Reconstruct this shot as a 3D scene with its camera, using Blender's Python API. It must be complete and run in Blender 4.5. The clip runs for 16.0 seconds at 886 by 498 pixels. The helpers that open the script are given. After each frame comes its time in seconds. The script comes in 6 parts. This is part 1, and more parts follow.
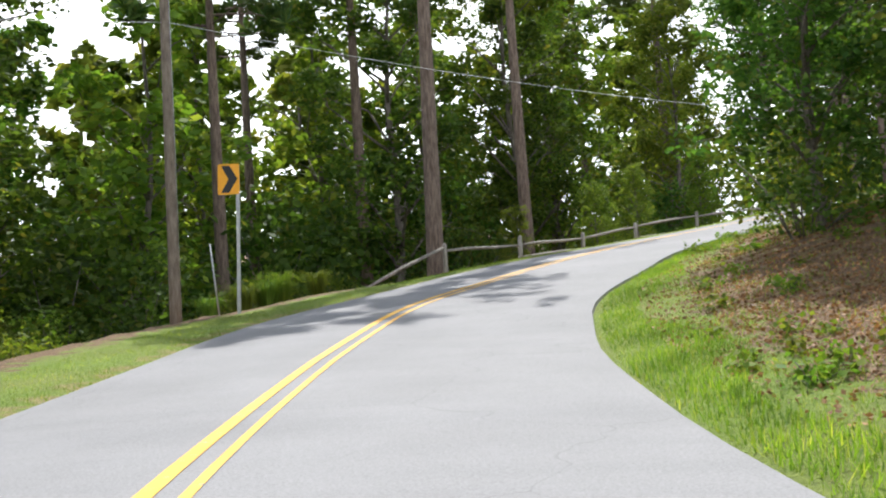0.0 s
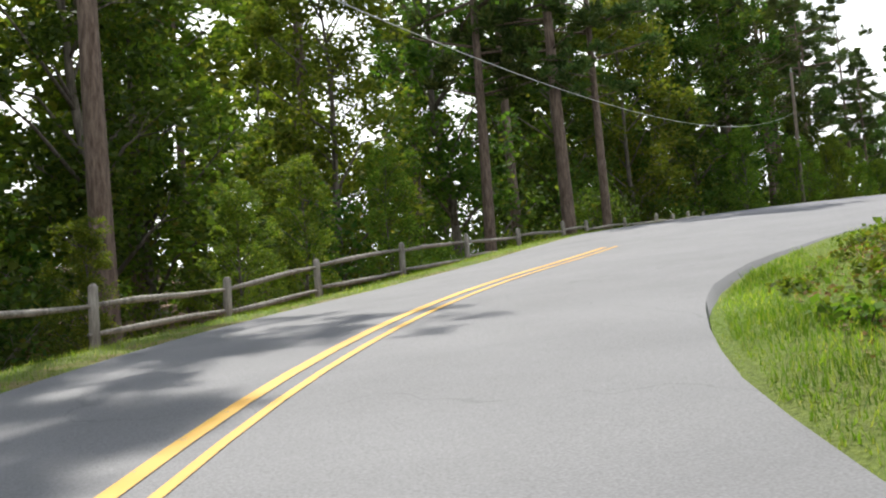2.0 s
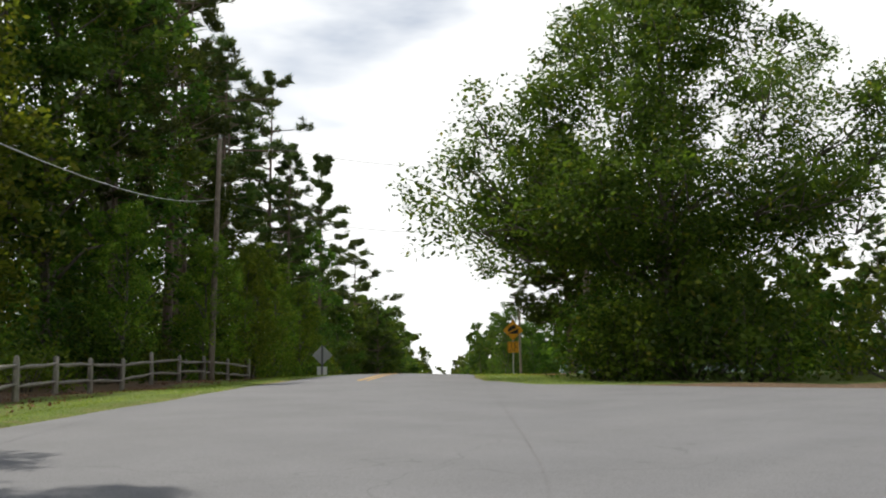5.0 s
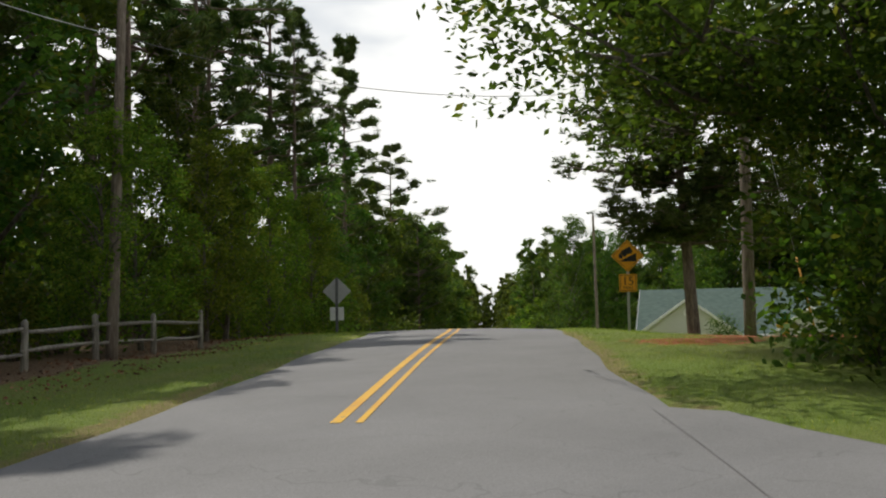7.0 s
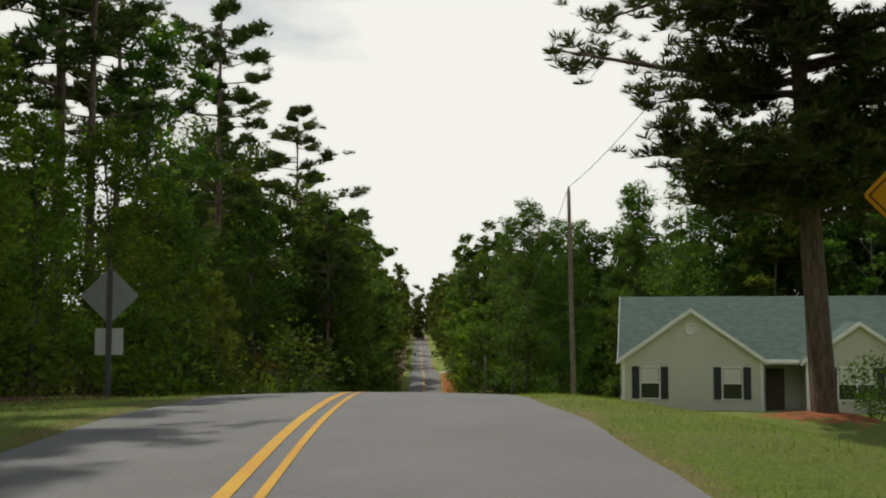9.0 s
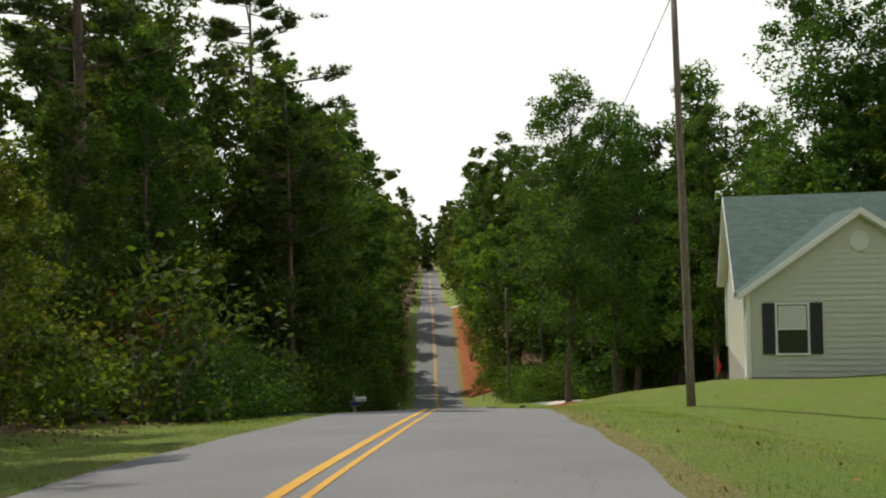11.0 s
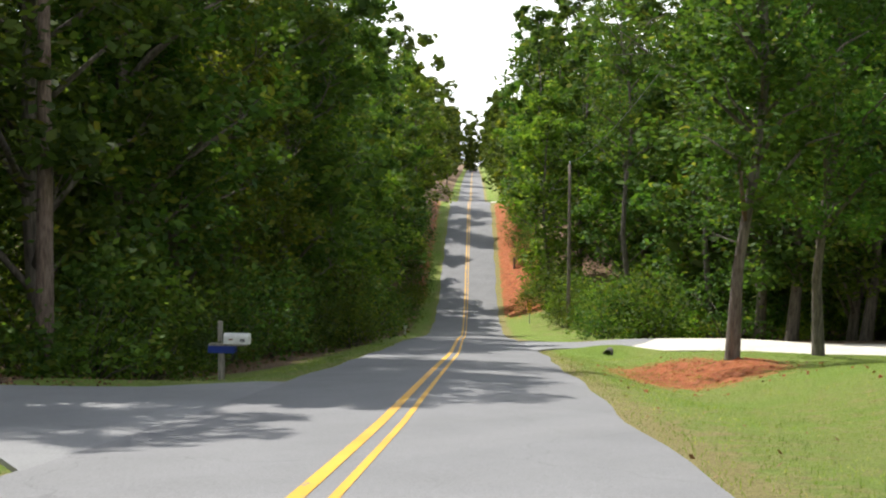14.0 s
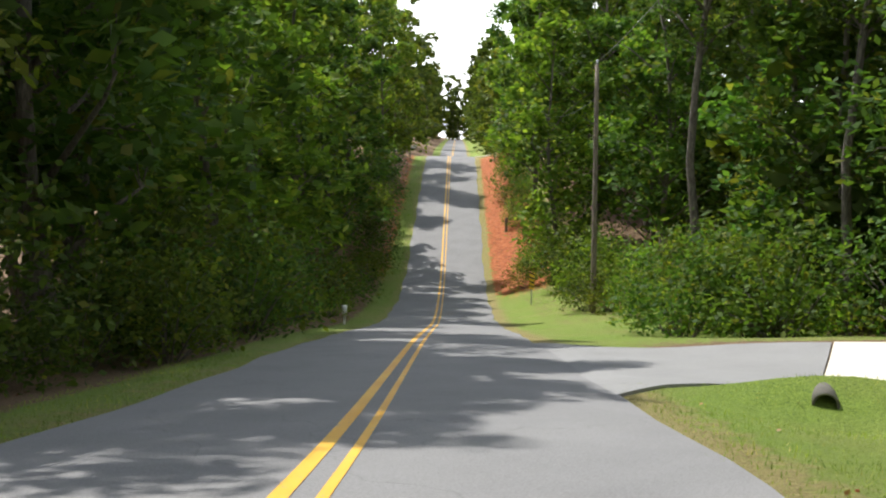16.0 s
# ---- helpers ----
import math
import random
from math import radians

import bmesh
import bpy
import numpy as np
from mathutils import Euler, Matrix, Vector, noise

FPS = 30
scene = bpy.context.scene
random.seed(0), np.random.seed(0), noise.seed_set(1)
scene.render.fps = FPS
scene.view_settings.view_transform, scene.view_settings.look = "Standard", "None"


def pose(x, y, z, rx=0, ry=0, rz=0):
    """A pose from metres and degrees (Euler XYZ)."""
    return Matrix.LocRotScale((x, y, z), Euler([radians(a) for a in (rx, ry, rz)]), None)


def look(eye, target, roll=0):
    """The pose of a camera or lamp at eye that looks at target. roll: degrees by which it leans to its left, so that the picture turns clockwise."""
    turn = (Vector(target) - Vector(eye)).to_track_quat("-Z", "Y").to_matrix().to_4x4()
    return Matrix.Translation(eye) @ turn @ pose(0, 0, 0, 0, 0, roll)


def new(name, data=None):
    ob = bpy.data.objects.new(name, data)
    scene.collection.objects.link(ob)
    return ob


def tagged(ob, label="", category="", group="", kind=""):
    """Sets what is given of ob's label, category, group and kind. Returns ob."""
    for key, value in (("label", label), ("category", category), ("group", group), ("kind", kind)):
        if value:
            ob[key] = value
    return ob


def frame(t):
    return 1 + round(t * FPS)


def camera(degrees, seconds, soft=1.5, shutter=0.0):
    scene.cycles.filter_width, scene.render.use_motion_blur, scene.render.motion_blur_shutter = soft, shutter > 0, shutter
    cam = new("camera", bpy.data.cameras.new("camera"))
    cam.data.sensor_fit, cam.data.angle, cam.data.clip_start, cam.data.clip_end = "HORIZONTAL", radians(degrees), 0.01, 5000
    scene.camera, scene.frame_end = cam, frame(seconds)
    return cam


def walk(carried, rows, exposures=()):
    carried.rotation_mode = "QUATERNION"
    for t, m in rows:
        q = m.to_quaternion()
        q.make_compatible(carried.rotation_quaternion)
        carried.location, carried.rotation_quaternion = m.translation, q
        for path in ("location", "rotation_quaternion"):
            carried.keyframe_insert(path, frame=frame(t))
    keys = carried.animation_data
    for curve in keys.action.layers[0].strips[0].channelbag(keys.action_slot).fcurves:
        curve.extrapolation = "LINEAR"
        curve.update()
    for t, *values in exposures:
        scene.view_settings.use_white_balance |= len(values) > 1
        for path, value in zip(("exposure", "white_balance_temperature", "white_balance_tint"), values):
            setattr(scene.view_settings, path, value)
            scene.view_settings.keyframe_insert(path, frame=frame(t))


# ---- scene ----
cam = camera(45.57, 16.0, soft=2.1)
PATH = [
    (0, 3.82, -1.73, 0.00, 94.31, 3.60, 3.42),
    (0.5, 3.18, 2.95, 0.33, 94.07, 3.83, 1.64),
    (1, 2.88, 7.74, 0.65, 95.79, 4.23, -4.14),
    (1.5, 3.14, 12.64, 1.12, 94.56, 3.64, -11.92),
    (2, 3.97, 17.35, 1.78, 94.67, 4.52, -19.95),
    (2.5, 5.60, 21.54, 2.40, 95.27, 3.33, -31.93),
    (3, 7.92, 25.56, 2.98, 95.94, 3.45, -40.75),
    (3.5, 10.65, 28.78, 3.69, 95.84, 2.63, -48.39),
    (3.7, 11.75, 30.07, 3.97, 96.31, 1.13, -50.32),
    (5.8, 25.92, 43.27, 6.24, 99.14, 0.20, -52.84),
    (6, 27.25, 44.43, 6.44, 96.82, -0.05, -51.32),
    (6.5, 30.57, 47.32, 6.95, 95.56, -0.90, -50.85),
    (7, 35.15, 50.75, 7.27, 94.14, 0.88, -50.25),
    (7.5, 40.14, 54.36, 7.55, 94.67, -0.23, -53.11),
    (8, 44.75, 57.85, 7.87, 95.73, -1.49, -56.05),
    (8.5, 49.40, 61.34, 8.09, 95.65, -0.32, -57.51),
    (9, 53.82, 64.79, 8.22, 94.12, 0.01, -53.96),
    (9.5, 58.39, 68.43, 8.34, 93.58, -0.61, -54.01),
    (10, 62.88, 71.81, 8.26, 91.79, 2.37, -52.25),
    (10.2, 64.67, 73.16, 8.23, 91.44, 2.73, -52.93),
    (12.3, 85.10, 86.91, 6.46, 89.02, -0.70, -52.72),
    (12.5, 86.73, 88.11, 6.26, 88.72, -0.32, -52.05),
    (13, 91.00, 91.24, 5.63, 87.59, 0.96, -52.19),
    (13.5, 95.50, 94.73, 4.94, 86.40, 0.06, -50.41),
    (14, 100.17, 98.08, 4.09, 85.48, -0.67, -50.90),
    (14.5, 104.82, 101.54, 3.24, 84.38, -2.06, -51.90),
    (15, 109.45, 105.08, 2.40, 84.00, -1.53, -51.84),
    (15.5, 114.57, 108.86, 1.53, 83.60, -1.39, -52.42),
    (16, 119.91, 112.81, 0.58, 84.27, -0.89, -51.80),
]
EXPOSURES = [(0.0, 0.50, 6300, 11), (1.0, 0.4, 6500, 10), (2.0, 0.2, 6500, 10), (3.0, -0.1, 6550, 10), (3.5, -0.4, 6600, 10), (5.8, -0.65, 6700, 9.5), (6.5, -0.80, 6750, 9.5),
             (7.2, -0.72, 6850, 9), (8.0, -0.88, 6950, 8), (9.0, -1.05, 7000, 7), (10.2, -1.05, 7050, 6), (12.3, 0.1, 6500, 10), (14.0, 0.3, 6500, 10), (16.0, 0.34, 6500, 10)]
walk(cam, [(row[0], pose(*row[1:])) for row in PATH], EXPOSURES)

# ---- plan: s runs along the straight road, u to its right ----
ORIGIN = np.array([26.75, 44.94])
ALONG = np.array([0.8063, 0.5915])
RIGHT = np.array([0.5915, -0.8063])
HALF = 2.70         # half width of the asphalt
MID = -0.86         # u of the road's middle
rng = np.random.default_rng(7)


def drift(s):
    """How far the road's middle lies to the right of a straight line; u is counted from it."""
    return np.interp(s, [-30, 38, 46, 55, 70, 82, 123, 1300], [0.0, 0.0, -0.28, -0.50, 0.10, 0.52, 0.40, -23.7])


def su(s, u):
    p = ORIGIN + ALONG * s + RIGHT * (u + drift(s))
    return float(p[0]), float(p[1])


def plan(x, y):
    """The (s, u) of places."""
    s = (x - ORIGIN[0]) * ALONG[0] + (y - ORIGIN[1]) * ALONG[1]
    return s, (x - ORIGIN[0]) * RIGHT[0] + (y - ORIGIN[1]) * RIGHT[1] - drift(s)


def smooth(a, b, x):
    t = np.clip((np.asarray(x, float) - a) / (b - a), 0, 1)
    return t * t * (3 - 2 * t)


# centre line: the bend in metres, then the straight with its hills
BEND = [(11.0, -62, -4.25), (6.9, -32, -2.85), (4.5, -16, -1.95), (2.75, -2.5, -1.25), (1.95, 3.5, -0.90), (1.57, 8.3, -0.55), (1.5, 12.3, -0.17),
        (2.05, 17.4, 0.47), (3.54, 21.4, 1.05), (5.43, 25.1, 1.65), (8.63, 29.6, 2.37), (11.79, 32.8, 2.97), (16.4, 37.2, 3.85)]
HILLS = [(-6.0, 4.58), (0, 5.04), (5, 5.35), (10.2, 5.64), (16.4, 5.98), (22.2, 6.30), (28, 6.61), (33.6, 6.86), (39.4, 7.03), (45, 7.10), (49.5, 7.05), (54, 6.88),
         (63, 6.15), (71.9, 5.23), (79.2, 4.40), (84.9, 3.68), (90.6, 2.84), (96.4, 2.00), (102.3, 1.15), (108.6, 0.27), (115.3, -0.67), (123.1, -1.77), (130, -2.75),
         (140, -4.15), (150.5, -5.75), (163, -7.6), (174, -8.6), (187.7, -8.4), (198.4, -6.5), (206.3, -5.15), (222, -2.5), (234.5, -1.0), (246, -1.2),
         (270, -2.4), (300, -3.0), (350, -1.0), (430, 0.5), (505, 1.5), (620, 2.5), (1200, 4.0)]
control = [np.array(p, float) for p in BEND]
for k_ in range(len(BEND)):     # the painted line runs left of the middle in the bend
    a_, b_ = control[max(k_ - 1, 0)][:2], control[min(k_ + 1, len(BEND) - 1)][:2]
    w_ = (b_ - a_) / np.linalg.norm(b_ - a_)
    control[k_][:2] += np.array([w_[1], -w_[0]]) * (0.40 if k_ < 10 else 0.28 if k_ < 12 else 0.15)
for s_, z_ in HILLS:
    control.append(np.array([*su(s_, MID), z_]))


def spline(points, step):
    """Points of a smooth line through the control points, about step apart."""
    pts = np.array(points)
    out = []
    d = np.r_[0, np.cumsum(np.linalg.norm(np.diff(pts[:, :2], axis=0), axis=1))]
    m = np.gradient(pts, d, axis=0)
    for i in range(len(pts) - 1):
        h = d[i + 1] - d[i]
        n = max(1, int(h / step))
        for k in range(n):
            t = k / n
            out.append((2 * t**3 - 3 * t**2 + 1) * pts[i] + (t**3 - 2 * t**2 + t) * h * m[i]
                       + (3 * t**2 - 2 * t**3) * pts[i + 1] + (t**3 - t**2) * h * m[i + 1])
    out.append(pts[-1])
    return np.array(out)


LINE = spline(control, 1.0)
TANGENT = np.gradient(LINE[:, :2], axis=0)
TANGENT /= np.linalg.norm(TANGENT, axis=1)[:, None]
SIDE = np.stack([TANGENT[:, 1], -TANGENT[:, 0]], 1)
LINE_S = (LINE[:, :2] - ORIGIN) @ ALONG
SAG = np.interp(LINE_S, [-44, -36, -28, -21, -16, -10, 0], [0, 0.06, 0.12, 0.15, 0.20, 0.15, 0])     # the bend lies a little lower than its neighbours
LINE[:, 2] -= SAG
HALVES = 2.95 + (HALF - 2.95) * smooth(-24, -4, LINE_S) + 0.14 * smooth(36, 44, LINE_S) * (1 - smooth(56, 66, LINE_S)) + 0.5 * smooth(-12, 0, LINE_S) * (1 - smooth(16, 30, LINE_S))     # the bend is wider
EXTRA = np.interp(LINE_S, [-43, -38, -33, -30, -25, -20, -14], [0, 0.18, 0.20, -0.12, -0.12, 0.12, 0])     # the inner side swells and draws in


STRAIGHT = int(np.argmax(LINE_S > 2.0))
SHORT = int(np.argmax(LINE_S > 40.0))


def near_line(x, y):
    """For places: the road's height beside them, how far they lie to the right of its middle, and past its edge."""
    p = np.stack([np.atleast_1d(np.asarray(x, float)), np.atleast_1d(np.asarray(y, float))], 1)
    s, u = plan(p[:, 0], p[:, 1])
    zr = np.interp(s, LINE_S[STRAIGHT:], LINE[STRAIGHT:, 2])
    off = u - MID
    half = HALF + 0.14 * smooth(36, 44, s) * (1 - smooth(56, 66, s)) + 0.5 * smooth(-12, 0, s) * (1 - smooth(16, 30, s))
    near = np.nonzero(s < 22)[0]
    for a in range(0, len(near), 8000):
        part_ = near[a:a + 8000]
        q = p[part_]
        dist = ((q[:, None, :] - LINE[None, :SHORT, :2]) ** 2).sum(2)
        k = dist.argmin(1)
        rel = q - LINE[k, :2]
        along = (rel * TANGENT[k]).sum(1)
        k2 = np.clip(k + np.sign(along).astype(int), 0, SHORT - 1)
        gap = np.maximum(np.linalg.norm(LINE[k2, :2] - LINE[k, :2], axis=1), 1e-6)
        w = np.clip(np.abs(along) / gap, 0, 1)
        zr[part_] = LINE[k, 2] * (1 - w) + LINE[k2, 2] * w
        side = (rel * SIDE[k]).sum(1)
        half[part_] = HALVES[k] + EXTRA[k] * (side > 0)
        far = np.sqrt(np.maximum(dist.min(1) - along**2 * (w < 1), 0))
        off[part_] = np.where(side < 0, -1, 1) * far
    return zr, off, np.abs(off) - half


def mouth_reach(s):
    """How far the side road's asphalt reaches past the road's right edge."""
    return np.interp(s, [-27, -24.9, -22.2, -19, -16.4, -15, -12.5, -10, -7.5, -5.5, 12.0, 14.0, 16.0, 18.0, 20.0, 24],
                     [0, 0.05, 0.25, 0.75, 1.8, 2.9, 6.0, 11, 24, 60, 60, 14, 7, 3.5, 1.3, 0])


def ground_height(x, y):
    x, y = np.atleast_1d(np.asarray(x, float)), np.atleast_1d(np.asarray(y, float))
    zr, off, edge = near_line(x, y)
    s, u = plan(x, y)
    out_r, out_l = np.where(off > 0, np.maximum(edge, 0), 0), np.where(off < 0, np.maximum(edge, 0), 0)
    # left: a verge, then the wood floor falls away; past the dip the road is cut into the slope
    bend = 1 - smooth(-30, -10, s)
    fence = smooth(-38, -24, s) * (1 - smooth(46, 64, s))
    cut = smooth(140, 185, s)
    left = -0.03 * np.minimum(out_l, 2.0) - fence * (0.32 - 0.28 * smooth(-4, 16, s)) * np.clip(out_l - 1.0, 0, 4.2)
    left -= bend * (0.24 * np.clip(out_l - 3.0, 0, 12)) * (1 - 0.6 * fence)
    left += cut * 0.22 * np.clip(out_l - 1.2, 0, 9)
    left += 0.10 * np.clip(out_l - 30, 0, 90)
    left += np.interp(s, [-44, -36, -28, -21, -16, -10, 0], [0, 0.06, 0.12, 0.15, 0.20, 0.15, 0]) * smooth(0.8, 2.6, out_l)
    left -= smooth(109, 112, s) * (1 - smooth(136, 146, s)) * 0.13 * np.clip(out_l - 0.5, 0, 2.2)
    # right: bank inside the bend, side road, lawn, drive and cutting
    bank = 1 - smooth(-19, -9, s)
    right = bank * (0.13 * np.clip(out_r - 0.3, 0, 1.7) + 0.21 * np.clip(out_r - 2.0, 0, 9))
    right += smooth(73, 98, s) * (1 - smooth(100, 122, s)) * 0.90 * smooth(1.5, 8.0, out_r)
    lot = smooth(99, 113, s) * (1 - smooth(124, 130, s))
    right -= smooth(36, 50, s) * (1 - smooth(78, 94, s)) * 0.95 * smooth(0.8, 7.0, out_r)
    right += lot * (0.12 * smooth(2.6, 5.4, out_r) - 0.25 * np.exp(-((out_r - 2.3) / 1.2) ** 2))
    drive = smooth(129.0, 132, s) * (1 - smooth(140, 150, s))
    right += drive * 0.30 * smooth(2.0, 9, out_r)
    right -= 0.22 * np.exp(-((s - 127.2) / 0.9) ** 2 - ((out_r - 2.7) / 1.3) ** 2)
    right += 0.34 * np.exp(-((s - 128.7) / 0.55) ** 2 - ((out_r - 2.9) / 1.5) ** 2)
    right += cut * 0.30 * np.clip(out_r - 1.0, 0, 8) + (1 - bank) * 0.10 * np.clip(out_r - 34, 0, 90)
    right += 0.62 * np.exp(-((s - 56.8) ** 2 + (u - 8.9) ** 2) / 4.0) + 0.20 * np.exp(-((s - 117.5) ** 2 + (u - 6.45) ** 2) / 1.2)
    wave = 0.10 * np.sin(x * 0.31 + 1.3) * np.sin(y * 0.27) + 0.05 * np.sin(x * 0.9) * np.sin(y * 0.83 + 2)
    reach = mouth_reach(s)
    mouth = smooth(-27, -23, s) * (1 - smooth(21, 24, s)) * (off > 0) * (1 - smooth(0.1, 2.2, edge - reach))
    z = zr + (left + right + wave * smooth(0.6, 4, edge)) * (1 - mouth) - 0.05 * mouth
    inside = bank * (off > 0)
    z -= 0.14 * (1 - smooth(-1.0 + 0.45 * inside, 0.5 + 0.15 * inside, edge))
    return z


def gz(x, y):
    return float(ground_height(x, y)[0])


# ---- light ----
SUN_WAY = -RIGHT * 0.74 + ALONG * 0.67
SUN_WAY = SUN_WAY / np.linalg.norm(SUN_WAY)
SUN_HIGH = radians(58)
sun = new("sun", bpy.data.lights.new("sun", "SUN"))
sun.data.energy, sun.data.angle, sun.data.color = 5.0, radians(0.6), (1.0, 0.965, 0.90)
sun.matrix_world = look((0, 0, 60), (-float(SUN_WAY[0]) * math.cos(SUN_HIGH), -float(SUN_WAY[1]) * math.cos(SUN_HIGH), 60 - math.sin(SUN_HIGH)))

world = bpy.data.worlds.new("sky")
scene.world = world
world.use_nodes = True
wn, wl = world.node_tree.nodes, world.node_tree.links
sky = wn.new("ShaderNodeTexSky")
sky.sky_type, sky.sun_disc = "NISHITA", False
sky.sun_elevation = SUN_HIGH
sky.sun_rotation = math.atan2(float(SUN_WAY[0]), float(SUN_WAY[1]))
coord = wn.new("ShaderNodeTexCoord")
stretch = wn.new("ShaderNodeMapping")
stretch.inputs["Scale"].default_value = (1.0, 1.0, 3.2)
cloud = wn.new("ShaderNodeTexNoise")
cloud.inputs["Scale"].default_value, cloud.inputs["Detail"].default_value = 2.1, 6
ramp = wn.new("ShaderNodeValToRGB")
ramp.color_ramp.elements[0].position, ramp.color_ramp.elements[1].position = 0.36, 0.56
split = wn.new("ShaderNodeSeparateXYZ")
haze = wn.new("ShaderNodeMapRange")
haze.inputs["From Max"].default_value, haze.inputs["To Min"].default_value, haze.inputs["To Max"].default_value = 0.7, 0.42, -0.12
heap = wn.new("ShaderNodeMath")
mix = wn.new("ShaderNodeMix")
mix.data_type = "RGBA"
mix.inputs["B"].default_value = (14.0, 14.3, 14.5, 1)
wl.new(coord.outputs["Generated"], stretch.inputs["Vector"])
wl.new(stretch.outputs["Vector"], cloud.inputs["Vector"])
wl.new(coord.outputs["Generated"], split.inputs["Vector"])
wl.new(split.outputs["Z"], haze.inputs["Value"])
wl.new(cloud.outputs["Fac"], heap.inputs[0])
wl.new(haze.outputs["Result"], heap.inputs[1])
wl.new(heap.outputs["Value"], ramp.inputs["Fac"])
wl.new(ramp.outputs["Color"], mix.inputs["Factor"])
wl.new(sky.outputs["Color"], mix.inputs["A"])
wl.new(mix.outputs["Result"], wn["Background"].inputs["Color"])
wn["Background"].inputs["Strength"].default_value = 0.13


# ---- materials ----
def shader(name, rough=0.8, metal=0.0):
    m = bpy.data.materials.new(name)
    m.use_nodes = True
    b = m.node_tree.nodes["Principled BSDF"]
    b.inputs["Roughness"].default_value, b.inputs["Metallic"].default_value = rough, metal
    return m, m.node_tree.nodes, m.node_tree.links, b


def noise_tex(n, l, scale, detail=4, vec=None, rough=0.55):
    t = n.new("ShaderNodeTexNoise")
    t.inputs["Scale"].default_value, t.inputs["Detail"].default_value, t.inputs["Roughness"].default_value = scale, detail, rough
    if vec is not None:
        l.new(vec, t.inputs["Vector"])
    return t.outputs["Fac"]


def ramp_of(n, l, fac, stops):
    r = n.new("ShaderNodeValToRGB")
    e = r.color_ramp.elements
    while len(e) < len(stops):
        e.new(0.5)
    for k, (p, c) in enumerate(stops):
        e[k].position, e[k].color = p, (*c, 1)
    l.new(fac, r.inputs["Fac"])
    return r.outputs["Color"]


def mixed(n, l, fac, a, b, mode="MIX"):
    m = n.new("ShaderNodeMix")
    m.data_type, m.blend_type = "RGBA", mode
    for key, v in (("Factor", fac), ("A", a), ("B", b)):
        if isinstance(v, (int, float)):
            m.inputs[key].default_value = v
        elif isinstance(v, tuple):
            m.inputs[key].default_value = (*v, 1)
        else:
            l.new(v, m.inputs[key])
    return m.outputs["Result"]


def math_of(n, l, op, a, b=0.0, clamp=False):
    m = n.new("ShaderNodeMath")
    m.operation, m.use_clamp = op, clamp
    for k, v in enumerate((a, b)):
        if isinstance(v, (int, float)):
            m.inputs[k].default_value = v
        else:
            l.new(v, m.inputs[k])
    return m.outputs[0]


def bump_of(n, l, b, height, strength=0.4, distance=0.02):
    k = n.new("ShaderNodeBump")
    k.inputs["Strength"].default_value, k.inputs["Distance"].default_value = strength, distance
    l.new(height, k.inputs["Height"])
    l.new(k.outputs["Normal"], b.inputs["Normal"])


def place_of(n):
    return n.new("ShaderNodeNewGeometry").outputs["Position"]


def simple(name, color, rough=0.7, metal=0.0, vary=0.25, scale=6.0, bump=0.15):
    m, n, l, b = shader(name, rough, metal)
    p = n.new("ShaderNodeTexCoord").outputs["Object"]
    f1, f2 = noise_tex(n, l, scale, 5, p), noise_tex(n, l, scale * 7, 3, p)
    f = math_of(n, l, "ADD", math_of(n, l, "MULTIPLY", f1, 0.65), math_of(n, l, "MULTIPLY", f2, 0.35))
    lo = tuple(c * (1 - vary) for c in color)
    hi = tuple(min(1, c * (1 + vary)) for c in color)
    l.new(ramp_of(n, l, f, [(0.3, lo), (0.7, hi)]), b.inputs["Base Color"])
    if bump:
        bump_of(n, l, b, f2, bump, 0.01)
    return m


def asphalt_material(name, base, patch):
    m, n, l, b = shader(name, 0.82)
    p = place_of(n)
    grain = noise_tex(n, l, 60, 3, p)
    mottled = noise_tex(n, l, 0.6, 6, p)
    streak = n.new("ShaderNodeMapping")
    streak.inputs["Rotation"].default_value = (0, 0, -radians(36.3))
    streak.inputs["Scale"].default_value = (0.06, 1.3, 1)
    l.new(p, streak.inputs["Vector"])
    tracks = noise_tex(n, l, 1.0, 3, streak.outputs["Vector"])
    col = ramp_of(n, l, mottled, [(0.25, tuple(c * 0.82 for c in base)), (0.75, tuple(c * 1.15 for c in base))])
    col = mixed(n, l, math_of(n, l, "MULTIPLY", tracks, 0.55), col, patch)
    col = mixed(n, l, 0.35, col, ramp_of(n, l, grain, [(0.3, (0.25, 0.25, 0.25)), (0.7, (0.85, 0.85, 0.85))]), "OVERLAY")
    # long tar-sealed cracks
    v = n.new("ShaderNodeTexVoronoi")
    v.feature = "DISTANCE_TO_EDGE"
    v.inputs["Scale"].default_value = 0.22
    warp = n.new("ShaderNodeVectorMath")
    warp.operation = "ADD"
    wob = n.new("ShaderNodeTexNoise")
    wob.inputs["Scale"].default_value = 1.2
    l.new(p, wob.inputs["Vector"])
    l.new(p, warp.inputs[0])
    l.new(wob.outputs["Color"], warp.inputs[1])
    l.new(warp.outputs["Vector"], v.inputs["Vector"])
    crack = math_of(n, l, "LESS_THAN", v.outputs["Distance"], 0.0022)
    col = mixed(n, l, math_of(n, l, "MULTIPLY", crack, 0.18), col, (0.03, 0.03, 0.032))
    l.new(col, b.inputs["Base Color"])
    bump_of(n, l, b, grain, 0.35, 0.006)
    return m


